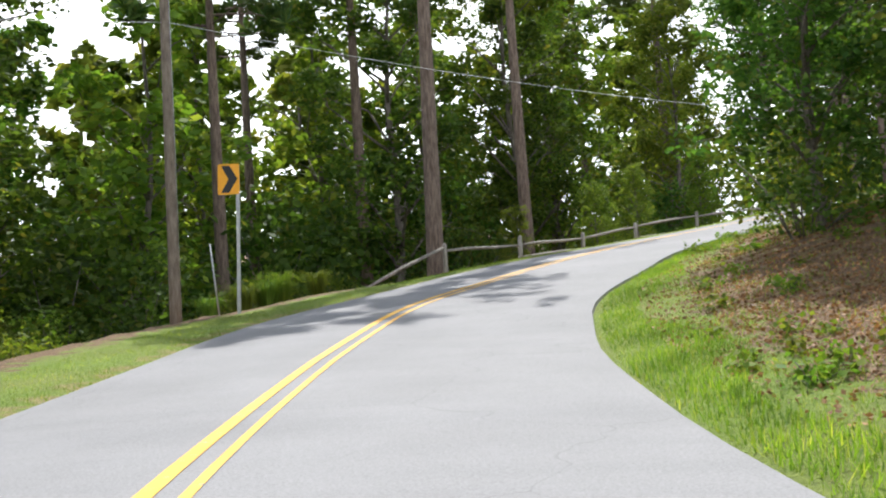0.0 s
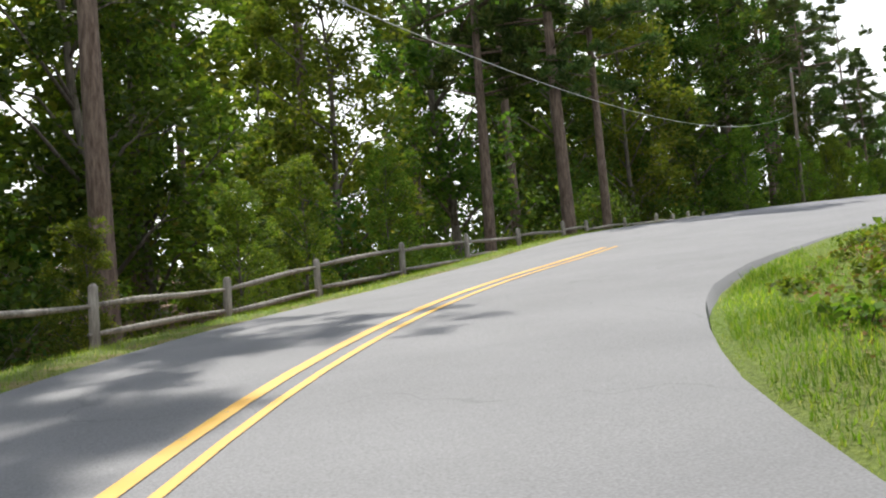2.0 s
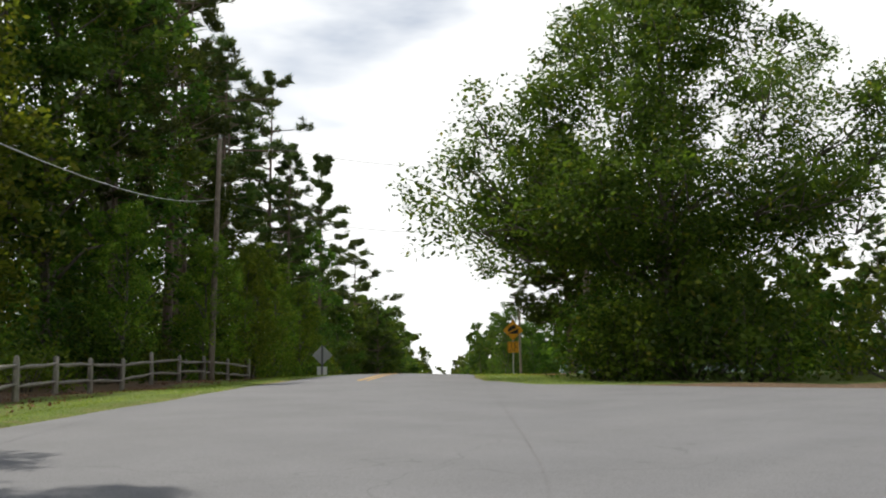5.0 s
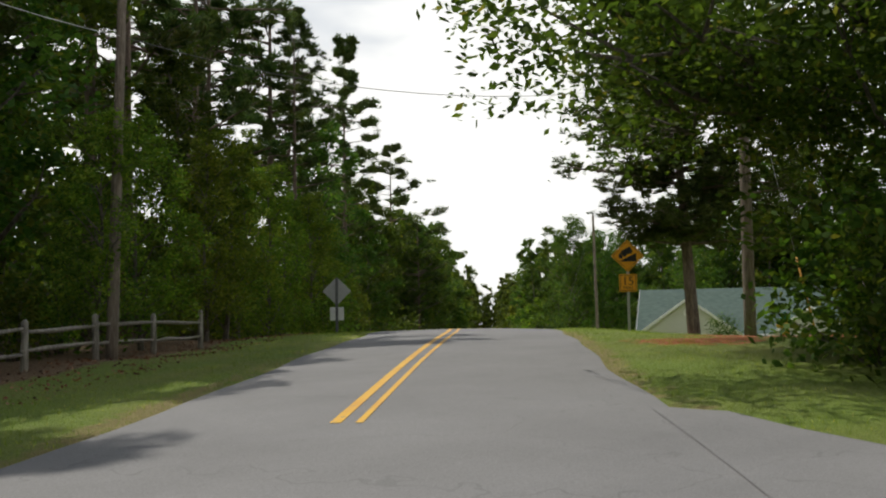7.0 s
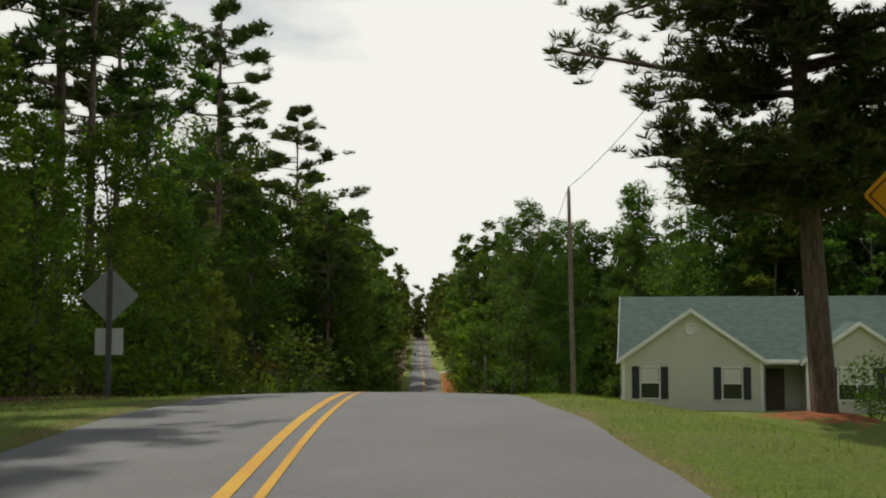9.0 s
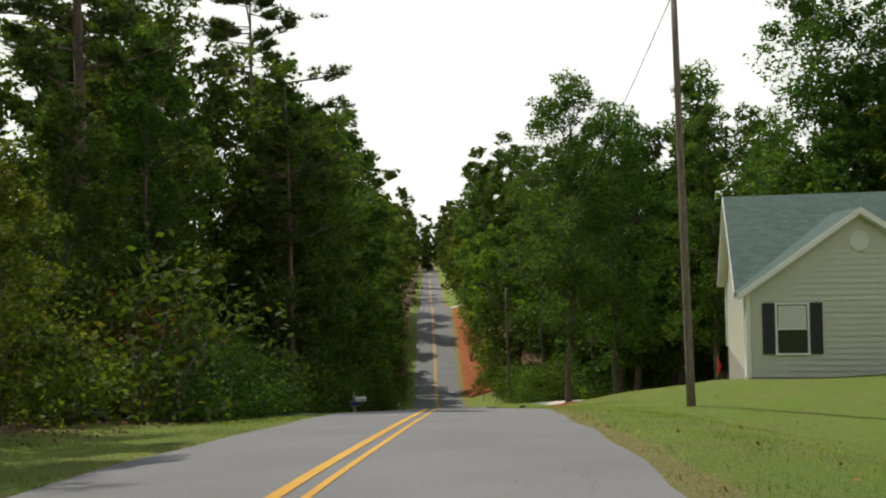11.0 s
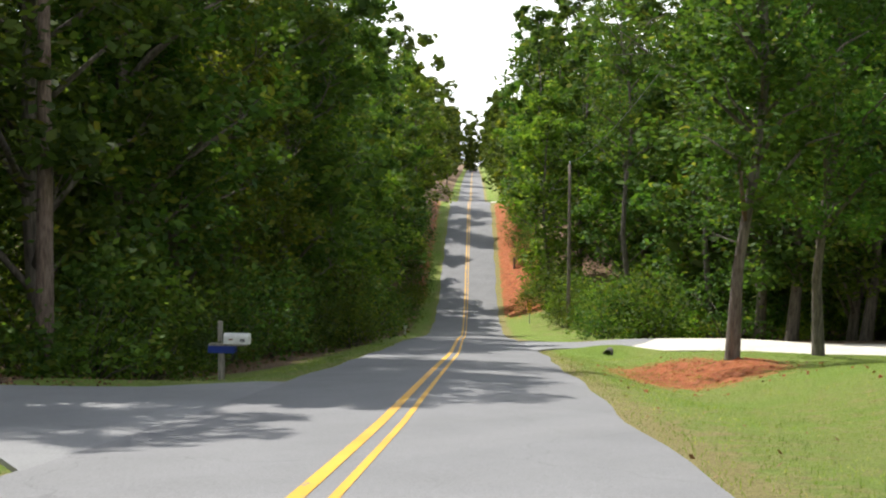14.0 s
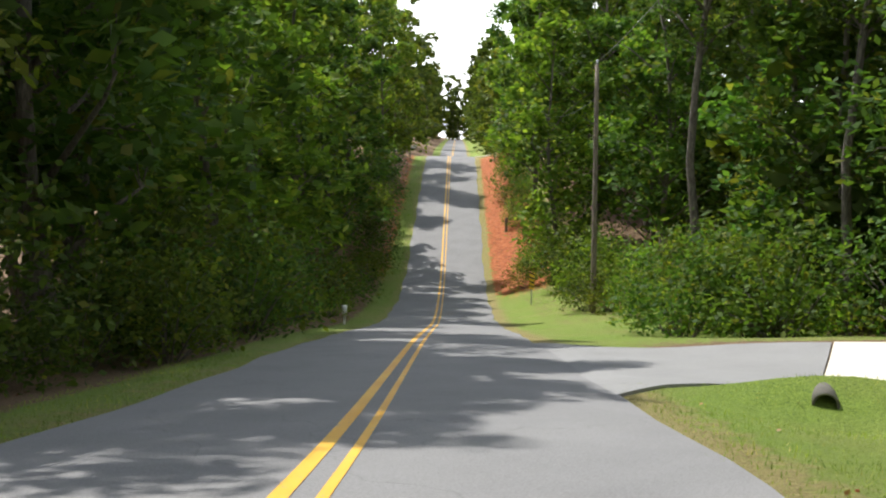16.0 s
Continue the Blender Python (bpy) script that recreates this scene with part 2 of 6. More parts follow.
asphalt = asphalt_material("asphalt", (0.165, 0.165, 0.170), (0.225, 0.222, 0.22))
drive_asphalt = asphalt_material("drive_asphalt", (0.20, 0.20, 0.205), (0.26, 0.26, 0.25))
concrete = simple("concrete", (0.62, 0.575, 0.485), 0.85, 0, 0.22, 1.3)


def paint_material():
    m, n, l, b = shader("road_paint", 0.6)
    p = place_of(n)
    worn = noise_tex(n, l, 9, 6, p, 0.7)
    big = noise_tex(n, l, 0.7, 3, p)
    col = ramp_of(n, l, big, [(0.3, (0.62, 0.30, 0.018)), (0.7, (0.72, 0.42, 0.03))])
    bare = math_of(n, l, "GREATER_THAN", worn, 0.64)
    l.new(mixed(n, l, math_of(n, l, "MULTIPLY", bare, 0.8), col, (0.2, 0.2, 0.19)), b.inputs["Base Color"])
    return m


road_paint = paint_material()


def ground_material():
    """Grass, leaf litter and red clay, mixed by the sheet's own zones."""
    m, n, l, b = shader("earth", 0.95)
    p = place_of(n)
    zone = {}
    for key in ("grass", "clay", "straw"):
        a = n.new("ShaderNodeAttribute")
        a.attribute_name = key
        zone[key] = a.outputs["Fac"]
    fine, mid, big = noise_tex(n, l, 24, 5, p, 0.7), noise_tex(n, l, 3.2, 5, p), noise_tex(n, l, 0.35, 4, p)
    litter = ramp_of(n, l, fine, [(0.25, (0.05, 0.032, 0.017)), (0.5, (0.17, 0.105, 0.055)), (0.62, (0.31, 0.20, 0.11)), (0.8, (0.46, 0.32, 0.19))])
    green = ramp_of(n, l, fine, [(0.25, (0.07, 0.115, 0.012)), (0.55, (0.18, 0.27, 0.028)), (0.8, (0.32, 0.41, 0.065))])
    dry = ramp_of(n, l, fine, [(0.25, (0.14, 0.10, 0.035)), (0.75, (0.42, 0.33, 0.14))])
    clay = ramp_of(n, l, mid, [(0.28, (0.11, 0.032, 0.012)), (0.45, (0.32, 0.088, 0.026)), (0.58, (0.42, 0.125, 0.040)), (0.75, (0.50, 0.20, 0.085))])
    clay = mixed(n, l, 0.4, clay, ramp_of(n, l, fine, [(0.3, (0.3, 0.3, 0.3)), (0.7, (0.75, 0.75, 0.75))]), "OVERLAY")

    def mask(z, wob, hard=5.0):
        k = math_of(n, l, "ADD", math_of(n, l, "SUBTRACT", z, 0.5), math_of(n, l, "MULTIPLY", math_of(n, l, "SUBTRACT", wob, 0.5), 1.3))
        return math_of(n, l, "ADD", math_of(n, l, "MULTIPLY", k, hard), 0.5, True)

    green = mixed(n, l, math_of(n, l, "MULTIPLY", mask(zone["straw"], mid, 3.0), 0.8), green, dry)
    green = mixed(n, l, math_of(n, l, "MULTIPLY", ramp_of(n, l, big, [(0.4, (0, 0, 0)), (0.7, (1, 1, 1))]), 0.35), green, dry)
    col = mixed(n, l, mask(zone["grass"], mid), litter, green)
    col = mixed(n, l, mask(zone["clay"], mid), col, clay)
    l.new(col, b.inputs["Base Color"])
    bump_of(n, l, b, math_of(n, l, "ADD", math_of(n, l, "MULTIPLY", fine, 0.6), mid), 1.0, 0.12)
    return m


earth = ground_material()


def leaf_material(name, stops, trans=0.35, rough=0.62):
    m, n, l, b = shader(name, rough)
    b.inputs["Specular IOR Level"].default_value = 0.25
    isl = n.new("ShaderNodeNewGeometry").outputs["Random Per Island"]
    obj = n.new("ShaderNodeObjectInfo").outputs["Random"]
    col = ramp_of(n, l, isl, stops)
    clump = noise_tex(n, l, 0.75, 2, n.new("ShaderNodeTexCoord").outputs["Object"])
    col = mixed(n, l, 1.0, col, ramp_of(n, l, clump, [(0.32, (0.55, 0.58, 0.55)), (0.52, (0.95, 0.95, 0.9)), (0.70, (1.45, 1.35, 1.15))]), "MULTIPLY")
    hsv = n.new("ShaderNodeHueSaturation")
    l.new(math_of(n, l, "ADD", math_of(n, l, "MULTIPLY", obj, 0.05), 0.475), hsv.inputs["Hue"])
    l.new(math_of(n, l, "ADD", math_of(n, l, "MULTIPLY", obj, 0.5), 0.75), hsv.inputs["Value"])
    l.new(col, hsv.inputs["Color"])
    l.new(hsv.outputs["Color"], b.inputs["Base Color"])
    t = n.new("ShaderNodeBsdfTranslucent")
    bright = mixed(n, l, 1.0, hsv.outputs["Color"], (1.0, 1.0, 0.45), "MULTIPLY")
    l.new(bright, t.inputs["Color"])
    ms = n.new("ShaderNodeMixShader")
    ms.inputs["Fac"].default_value = trans
    l.new(b.outputs["BSDF"], ms.inputs[1])
    l.new(t.outputs["BSDF"], ms.inputs[2])
    l.new(ms.outputs["Shader"], n["Material Output"].inputs["Surface"])
    return m


leaf_oak = leaf_material("oak_leaf", [(0.0, (0.050, 0.098, 0.019)), (0.5, (0.088, 0.164, 0.031)), (0.9, (0.135, 0.215, 0.042)), (1.0, (0.21, 0.215, 0.048))], 0.58)
leaf_light = leaf_material("sapling_leaf", [(0.0, (0.100, 0.165, 0.023)), (0.6, (0.170, 0.265, 0.040)), (1.0, (0.27, 0.31, 0.06))], 0.60)
leaf_pine = leaf_material("pine_needle", [(0.0, (0.042, 0.076, 0.020)), (0.6, (0.078, 0.128, 0.032)), (1.0, (0.13, 0.155, 0.045))], 0.3)
leaf_rust = leaf_material("turning_leaf", [(0.0, (0.10, 0.11, 0.02)), (0.6, (0.22, 0.14, 0.03)), (1.0, (0.34, 0.16, 0.05))], 0.4)
grass_blade = leaf_material("grass_blade", [(0.0, (0.14, 0.21, 0.03)), (0.6, (0.25, 0.34, 0.055)), (0.9, (0.36, 0.40, 0.10)), (1.0, (0.52, 0.43, 0.19))], 0.55)
bank_blade = leaf_material("bank_blade", [(0.0, (0.11, 0.20, 0.02)), (0.7, (0.22, 0.34, 0.035)), (1.0, (0.38, 0.40, 0.09))], 0.55)
dead_leaf = leaf_material("dead_leaf", [(0.0, (0.14, 0.075, 0.038)), (0.6, (0.32, 0.18, 0.085)), (1.0, (0.45, 0.29, 0.16))], 0.2)


def bark_material(name, dark, light):
    m, n, l, b = shader(name, 0.95)
    st = n.new("ShaderNodeMapping")
    st.inputs["Scale"].default_value = (9, 9, 1.6)
    l.new(n.new("ShaderNodeTexCoord").outputs["Object"], st.inputs["Vector"])
    f = noise_tex(n, l, 1.6, 6, st.outputs["Vector"], 0.65)
    l.new(ramp_of(n, l, f, [(0.32, dark), (0.68, light)]), b.inputs["Base Color"])
    bump_of(n, l, b, f, 0.9, 0.04)
    return m


bark_pine = bark_material("pine_bark", (0.06, 0.038, 0.028), (0.225, 0.172, 0.138))
bark_oak = bark_material("oak_bark", (0.05, 0.042, 0.034), (0.20, 0.175, 0.145))
weathered = bark_material("weathered_wood", (0.15, 0.135, 0.115), (0.40, 0.37, 0.32))
pole_wood = bark_material("pole_wood", (0.11, 0.085, 0.065), (0.27, 0.225, 0.18))
galvanised = simple("galvanised_steel", (0.42, 0.43, 0.43), 0.45, 0.8, 0.2, 12)
sign_yellow = simple("sign_yellow", (0.80, 0.36, 0.012), 0.45, 0, 0.08, 3)
sign_black = simple("sign_black", (0.012, 0.012, 0.013), 0.5, 0, 0.1, 8)
sign_back = simple("sign_back", (0.34, 0.35, 0.35), 0.5, 0.5, 0.12, 5)
wire_black = simple("wire_black", (0.12, 0.12, 0.12), 0.5, 0, 0.1, 5, 0)


# ---- mesh helpers ----
def part(name, bm, material, parent=None, label=""):
    """Links a bmesh, or ready mesh data, as one mesh object under its thing."""
    if isinstance(bm, bmesh.types.BMesh):
        me = bpy.data.meshes.new(name)
        bm.to_mesh(me)
        bm.free()
    else:
        me = bm
    if material is not None and not me.materials:
        me.materials.append(material)
    ob = new(name, me)
    if parent is not None:
        ob.parent = parent
    if label:
        tagged(ob, label)
    return ob


def mesh_from(name, verts, faces, material, shade=False):
    me = bpy.data.meshes.new(name)
    me.from_pydata([tuple(v) for v in verts], [], faces)
    me.materials.append(material)
    if shade:
        me.polygons.foreach_set("use_smooth", [True] * len(me.polygons))
    me.update()
    return me


def quads_mesh(name, verts, material):
    """verts: an array n x 4 x 3, one leaf or blade a row."""
    n = len(verts)
    me = bpy.data.meshes.new(name)
    me.vertices.add(n * 4)
    me.vertices.foreach_set("co", np.ascontiguousarray(verts, dtype=np.float32).ravel())
    me.loops.add(n * 4)
    me.loops.foreach_set("vertex_index", np.arange(n * 4, dtype=np.int32))
    me.polygons.add(n)
    me.polygons.foreach_set("loop_start", np.arange(0, n * 4, 4, dtype=np.int32))
    me.materials.append(material)
    me.update(calc_edges=True)
    return me


def box(bm, lo, hi, bevel=0.0):
    vs = [bm.verts.new((x, y, z)) for x in (lo[0], hi[0]) for y in (lo[1], hi[1]) for z in (lo[2], hi[2])]
    fs = [(0, 1, 3, 2), (4, 6, 7, 5), (0, 4, 5, 1), (2, 3, 7, 6), (0, 2, 6, 4), (1, 5, 7, 3)]
    made = [bm.faces.new([vs[i] for i in f]) for f in fs]
    if bevel:
        edges = list({e for f in made for e in f.edges})
        bmesh.ops.bevel(bm, geom=edges, offset=bevel, segments=2, affect="EDGES", profile=0.6)
    return bm


def boxed(lo, hi, bevel=0.0):
    return box(bmesh.new(), lo, hi, bevel)


def tube_arrays(points, radii, sides=8):
    """A tapered tube along the points, as verts and faces."""
    pts = np.array(points, float)
    t = np.gradient(pts, axis=0)
    t /= np.maximum(np.linalg.norm(t, axis=1), 1e-9)[:, None]
    ref = np.array([0.0, 0, 1]) if abs(t[0][2]) < 0.9 else np.array([1.0, 0, 0])
    a = np.cross(t, ref)
    a /= np.maximum(np.linalg.norm(a, axis=1), 1e-9)[:, None]
    b = np.cross(t, a)
    ang = np.arange(sides) / sides * 2 * np.pi
    ring = np.cos(ang)[None, :, None] * a[:, None, :] + np.sin(ang)[None, :, None] * b[:, None, :]
    verts = (pts[:, None, :] + ring * np.array(radii, float)[:, None, None]).reshape(-1, 3)
    faces = []
    for i in range(len(pts) - 1):
        for k in range(sides):
            k2 = (k + 1) % sides
            faces.append((i * sides + k, i * sides + k2, (i + 1) * sides + k2, (i + 1) * sides + k))
    faces.append(tuple(range(sides))[::-1])
    faces.append(tuple((len(pts) - 1) * sides + k for k in range(sides)))
    return verts, faces


class Tubes:
    """Several tubes joined into one mesh."""

    def __init__(self):
        self.verts, self.faces = [], []

    def add(self, points, radii, sides=8):
        v, f = tube_arrays(points, radii, sides)
        base = len(self.verts)
        self.verts.extend(v.tolist())
        self.faces.extend([tuple(i + base for i in face) for face in f])
        return self

    def mesh(self, name, material):
        return mesh_from(name, self.verts, self.faces, material, True)


def thing(name, m, label, category, group=""):
    ob = new(name)
    ob.empty_display_size = 0.2
    ob.matrix_world = m
    return tagged(ob, label, category, group)


def structure(name, me, label):
    return tagged(part(name, me, None), label, "", "", "structure")


# ---- ground ----
def build_ground():
    ss = np.r_[np.arange(-110, -62, 6), np.arange(-62, -50, 0.8), np.arange(-50, 0, 0.5), np.arange(0, 140, 0.8), np.arange(140, 260, 1.6), np.arange(260, 420, 8), np.arange(420, 900, 40), 1400, 2200]
    uu = np.r_[-1500, -700, -300, np.arange(-160, -40, 15), np.arange(-40, -12, 3), np.arange(-12, 30, 0.5), np.arange(30, 60, 4), np.arange(60, 170, 15), 300, 700, 1500]
    sg, ug = np.meshgrid(ss, uu, indexing="ij")
    across = (ug + drift(sg)).ravel()
    x = ORIGIN[0] + ALONG[0] * sg.ravel() + RIGHT[0] * across
    y = ORIGIN[1] + ALONG[1] * sg.ravel() + RIGHT[1] * across
    z = ground_height(x, y)
    zr, off, edge = near_line(x, y)
    n_s, n_u = len(ss), len(uu)
    idx = np.arange(n_s * n_u).reshape(n_s, n_u)
    faces = np.stack([idx[:-1, :-1], idx[1:, :-1], idx[1:, 1:], idx[:-1, 1:]], -1).reshape(-1, 4)
    me = mesh_from("ground", np.stack([x, y, z], 1), faces.tolist(), earth, True)
    s, u = sg.ravel(), ug.ravel()
    right = off > 0
    inner = right * (1 - smooth(-13, -7, s))
    wide = 3.0 * smooth(-5, 12, s) * (1 - smooth(112, 120, s))
    grass = (1 - smooth(0.9 + wide, 2.2 + wide + 1.6 * (s < -30), edge)) * (~right) + (1 - smooth(1.5, 3.0, edge)) * right * (1 - inner)
    grass = np.maximum(grass, inner * (0.68 - 0.34 * smooth(0.6, 1.9, edge)) + inner * 0.5 * (1 - smooth(0.5, 1.4, edge)))
    lawn = right * smooth(17, 21, s) * (1 - smooth(130, 134, s)) * (1 - smooth(24, 34, u))
    grass = np.maximum(grass, lawn)
    grass = np.maximum(grass, right * smooth(138, 141, s) * (1 - smooth(158, 166, s)) * (1 - smooth(9, 14, edge)) * 0.7)
    grass = np.maximum(grass, right * smooth(140, 146, s) * (1 - smooth(160, 176, s)) * (1 - smooth(1.5, 4, edge)))
    grass = np.maximum(grass, right * smooth(-30, -24, s) * (1 - smooth(-8, -4, s)) * (0.78 - 0.2 * smooth(3, 7, edge)))
    clay = np.zeros_like(s)
    for cs, cu, ls, lu, k in ((117.2, 5.3, 4.8, 2.1, 1.2), (33.5, 4.4, 1.7, 1.7, 1.0), (36.5, 7.0, 2.8, 2.4, 1.0), (56.8, 8.8, 1.8, 1.8, 0.95), (67, 10, 2.2, 1.3, 0.7)):
        clay = np.maximum(clay, k * np.exp(-((s - cs) / ls) ** 2 - ((u - cu) / lu) ** 2))
    straw_r = right * smooth(70, 80, s) * np.clip(1 - np.abs(edge - 0.3) / 0.65, 0, 1)
    clay = np.maximum(clay, right * smooth(174, 184, s) * smooth(0.2, 0.8, edge) * (1 - smooth(3.5, 6, edge)) * (1 - smooth(232, 240, s)) * 0.78)
    grass = np.maximum(grass, right * smooth(142, 148, s) * (1 - smooth(4, 9, edge)) * 0.62)
    clay = np.maximum(clay, (~right) * smooth(178, 190, s) * smooth(0.6, 1.4, edge) * (1 - smooth(1.5, 4, edge)) * (1 - smooth(238, 245, s)) * 0.5)
    straw = np.clip(1 - np.abs(edge - 0.15) / 0.5, 0, 1) * 0.9
    straw = np.maximum(straw * (1 - 0.8 * inner), inner * smooth(1.6, 3.2, edge) * 0.9)
    straw = np.maximum(np.maximum(straw, straw_r), lawn * (0.05 + 0.32 * smooth(80, 96, s) * (1 - smooth(104, 116, s))))
    for key, v in (("grass", grass), ("clay", clay), ("straw", straw)):
        a = me.attributes.new(key, "FLOAT", "POINT")
        a.data.foreach_set("value", v.astype(np.float32))
    return structure("ground", me, "grass verges, leaf litter and red clay under the trees")


build_ground()


def ribbon(name, f0, f1, lift, material, label, last=None, cols=9, skirt=0.0, first=0):
    """A strip along the road between two offsets, given point by point, following its rise and fall."""
    last = len(LINE) if last is None else last
    verts = []
    for i in range(first, last):
        offs = np.linspace(f0[i], f1[i], cols)
        if skirt:
            offs = np.r_[offs[0] - 0.03, offs, offs[-1] + 0.03]
        for k, o in enumerate(offs):
            drop = skirt if skirt and k in (0, len(offs) - 1) else 0
            verts.append((LINE[i, 0] + SIDE[i, 0] * o, LINE[i, 1] + SIDE[i, 1] * o, LINE[i, 2] + lift - 0.05 * (o / HALF) ** 2 - drop))
    n = len(offs)
    faces = [(i * n + k, i * n + k + 1, (i + 1) * n + k + 1, (i + 1) * n + k) for i in range(last - first - 1) for k in range(n - 1)]
    return structure(name, mesh_from(name, verts, faces, material, not skirt), label)


ragged = (0.03 + 0.07 * smooth(-20, -5, LINE_S)) * np.sin(np.arange(len(LINE)) * 0.9) * np.sin(np.arange(len(LINE)) * 0.37 + 1)
ribbon("road", -HALVES + ragged, HALVES + EXTRA + np.roll(ragged, 7), 0.05, asphalt, "worn grey two-lane asphalt road", skirt=0.14)
FAR_ROAD = int(np.argmax(LINE_S > 520))
SHIFT = np.interp(LINE_S, [-44, -38, -30, -24, -14, 20, 30, 40, 48, 56, 70, 90, 102, 112], [-0.40, -0.18, -0.14, -0.10, -0.08, -0.52, -0.44, -0.34, -0.29, -0.25, -0.22, -0.24, -0.13, -0.14])
LINE_ENDS = int(np.argmax((LINE_S > -16.5) & (np.arange(len(LINE)) > 60)))      # the paint stops at the side road
LINE_BEGINS = int(np.argmax(LINE_S > 20.0))
for off, broad in ((-0.13, 0.060), (0.12, 0.038)):
    for begin, end in ((0, LINE_ENDS), (LINE_BEGINS, FAR_ROAD)):
        ribbon("centre_line", SHIFT + off - broad, SHIFT + off + broad, 0.056, road_paint, "faded yellow painted centre line on asphalt", last=end, cols=2, first=begin)


def slab(name, corners, lift, material, label, step=1.0, thick=0.10):
    """A paved patch between two rows of (s, u) corners, lying on the ground."""
    verts, faces = [], []
    rows = []
    for (sa, ua), (sb, ub) in zip(corners[0], corners[1]):
        rows.append([(sa + (sb - sa) * t, ua + (ub - ua) * t) for t in np.linspace(0, 1, 15)])
    fine = []
    for r0, r1 in zip(rows[:-1], rows[1:]):
        for t in np.linspace(0, 1, 7)[:-1]:
            fine.append([(p[0] + (q[0] - p[0]) * t, p[1] + (q[1] - p[1]) * t) for p, q in zip(r0, r1)])
    fine.append(rows[-1])
    for row in fine:
        for s, u in row:
            x, y = su(s, u)
            verts.append((x, y, gz(x, y) + lift))
    m = 15
    faces = [(i * m + k, i * m + k + 1, (i + 1) * m + k + 1, (i + 1) * m + k) for i in range(len(fine) - 1) for k in range(m - 1)]
    bm = bmesh.new()
    vs = [bm.verts.new(v) for v in verts]
    fs = [bm.faces.new([vs[i] for i in f]) for f in faces]
    rim = [e for e in bm.edges if e.is_boundary]
    ext = bmesh.ops.extrude_edge_only(bm, edges=rim)
    for v in ext["geom"]:
        if isinstance(v, bmesh.types.BMVert):
            v.co.z -= thick
    bmesh.ops.recalc_face_normals(bm, faces=bm.faces)
    me = bpy.data.meshes.new(name)
    bm.to_mesh(me)
    bm.free()
    me.materials.append(material)
    return structure(name, me, label)


def side_road():
    """The mouth of the side road, flaring out of the road's right edge."""
    rows = [i for i in range(len(LINE)) if -27 < LINE_S[i] < 24]
    verts, n = [], 26
    for i in rows:
        s = LINE_S[i]
        reach = float(mouth_reach(s))
        side = SIDE[i] * (1 - smooth(-20, -5, s)) + RIGHT * smooth(-20, -5, s)
        for k in range(n):
            o = -0.25 + (reach + 0.25) * min(k / (n - 2), 1.0) ** 1.6 + (0.12 if k == n - 1 else 0)
            x, y = LINE[i, :2] + SIDE[i] * (HALVES[i] + EXTRA[i]) + side * o
            low = gz(x, y)
            flush = LINE[i, 2] + 0.058 - 0.05 * ((HALVES[i] + EXTRA[i] + o) / HALF) ** 2
            blend = float(smooth(0.3, 2.2, o))
            z = flush * (1 - blend) + (low + 0.045) * blend
            verts.append((x, y, low - 0.12 if k == n - 1 else z - (0.10 if i in (rows[0], rows[-1]) else 0.0)))
    faces = [(a * n + k, a * n + k + 1, (a + 1) * n + k + 1, (a + 1) * n + k) for a in range(len(rows) - 1) for k in range(n - 1)]
    return structure("side_road", mesh_from("side_road", verts, faces, asphalt, True), "grey asphalt mouth of a side road")


side_road()
slab("drive_apron", (((127.6, 1.4), (128.9, 2.6), (129.5, 3.8), (129.8, 4.9)), ((141.5, 1.4), (138.8, 3.2), (137.8, 5.4), (137.2, 7.7))), 0.045, drive_asphalt, "grey asphalt mouth of a house drive")
slab("concrete_drive", (((129.85, 4.95), (129.6, 9), (128.0, 16), (127.2, 30)), ((137.2, 7.75), (137.0, 11), (136.2, 16), (135.0, 30))), 0.055, concrete, "pale concrete house drive")
slab("far_drive", (((236, 2.0), (236.5, 4), (237, 9)), ((242, 2.0), (241, 4), (240.5, 9))), 0.085, concrete, "pale concrete drive far up the road")
slab("left_drive", (((98.0, -3.2), (101, -5.5), (102, -9), (102.5, -17)), ((109.4, -3.2), (107.4, -5.5), (107.0, -9), (106.8, -17))), 0.045, drive_asphalt, "grey gravelly drive entering the wood")


# ---- trees ----
def leaf_quads(centres, size, flat=0.5, aspect=0.55):
    """Small pointed leaves, one at each centre, turned at random, the flatter the more level."""
    n = len(centres)
    a = rng.normal(size=(n, 3))
    a[:, 2] *= flat
    a /= np.linalg.norm(a, axis=1)[:, None]
    b = rng.normal(size=(n, 3))
    b[:, 2] *= flat
    b -= (a * b).sum(1)[:, None] * a
    b /= np.maximum(np.linalg.norm(b, axis=1), 1e-6)[:, None]
    k = size * rng.uniform(0.6, 1.35, n)[:, None]
    return np.stack([centres - a * k, centres + b * k * aspect, centres + a * k, centres - b * k * aspect], 1)


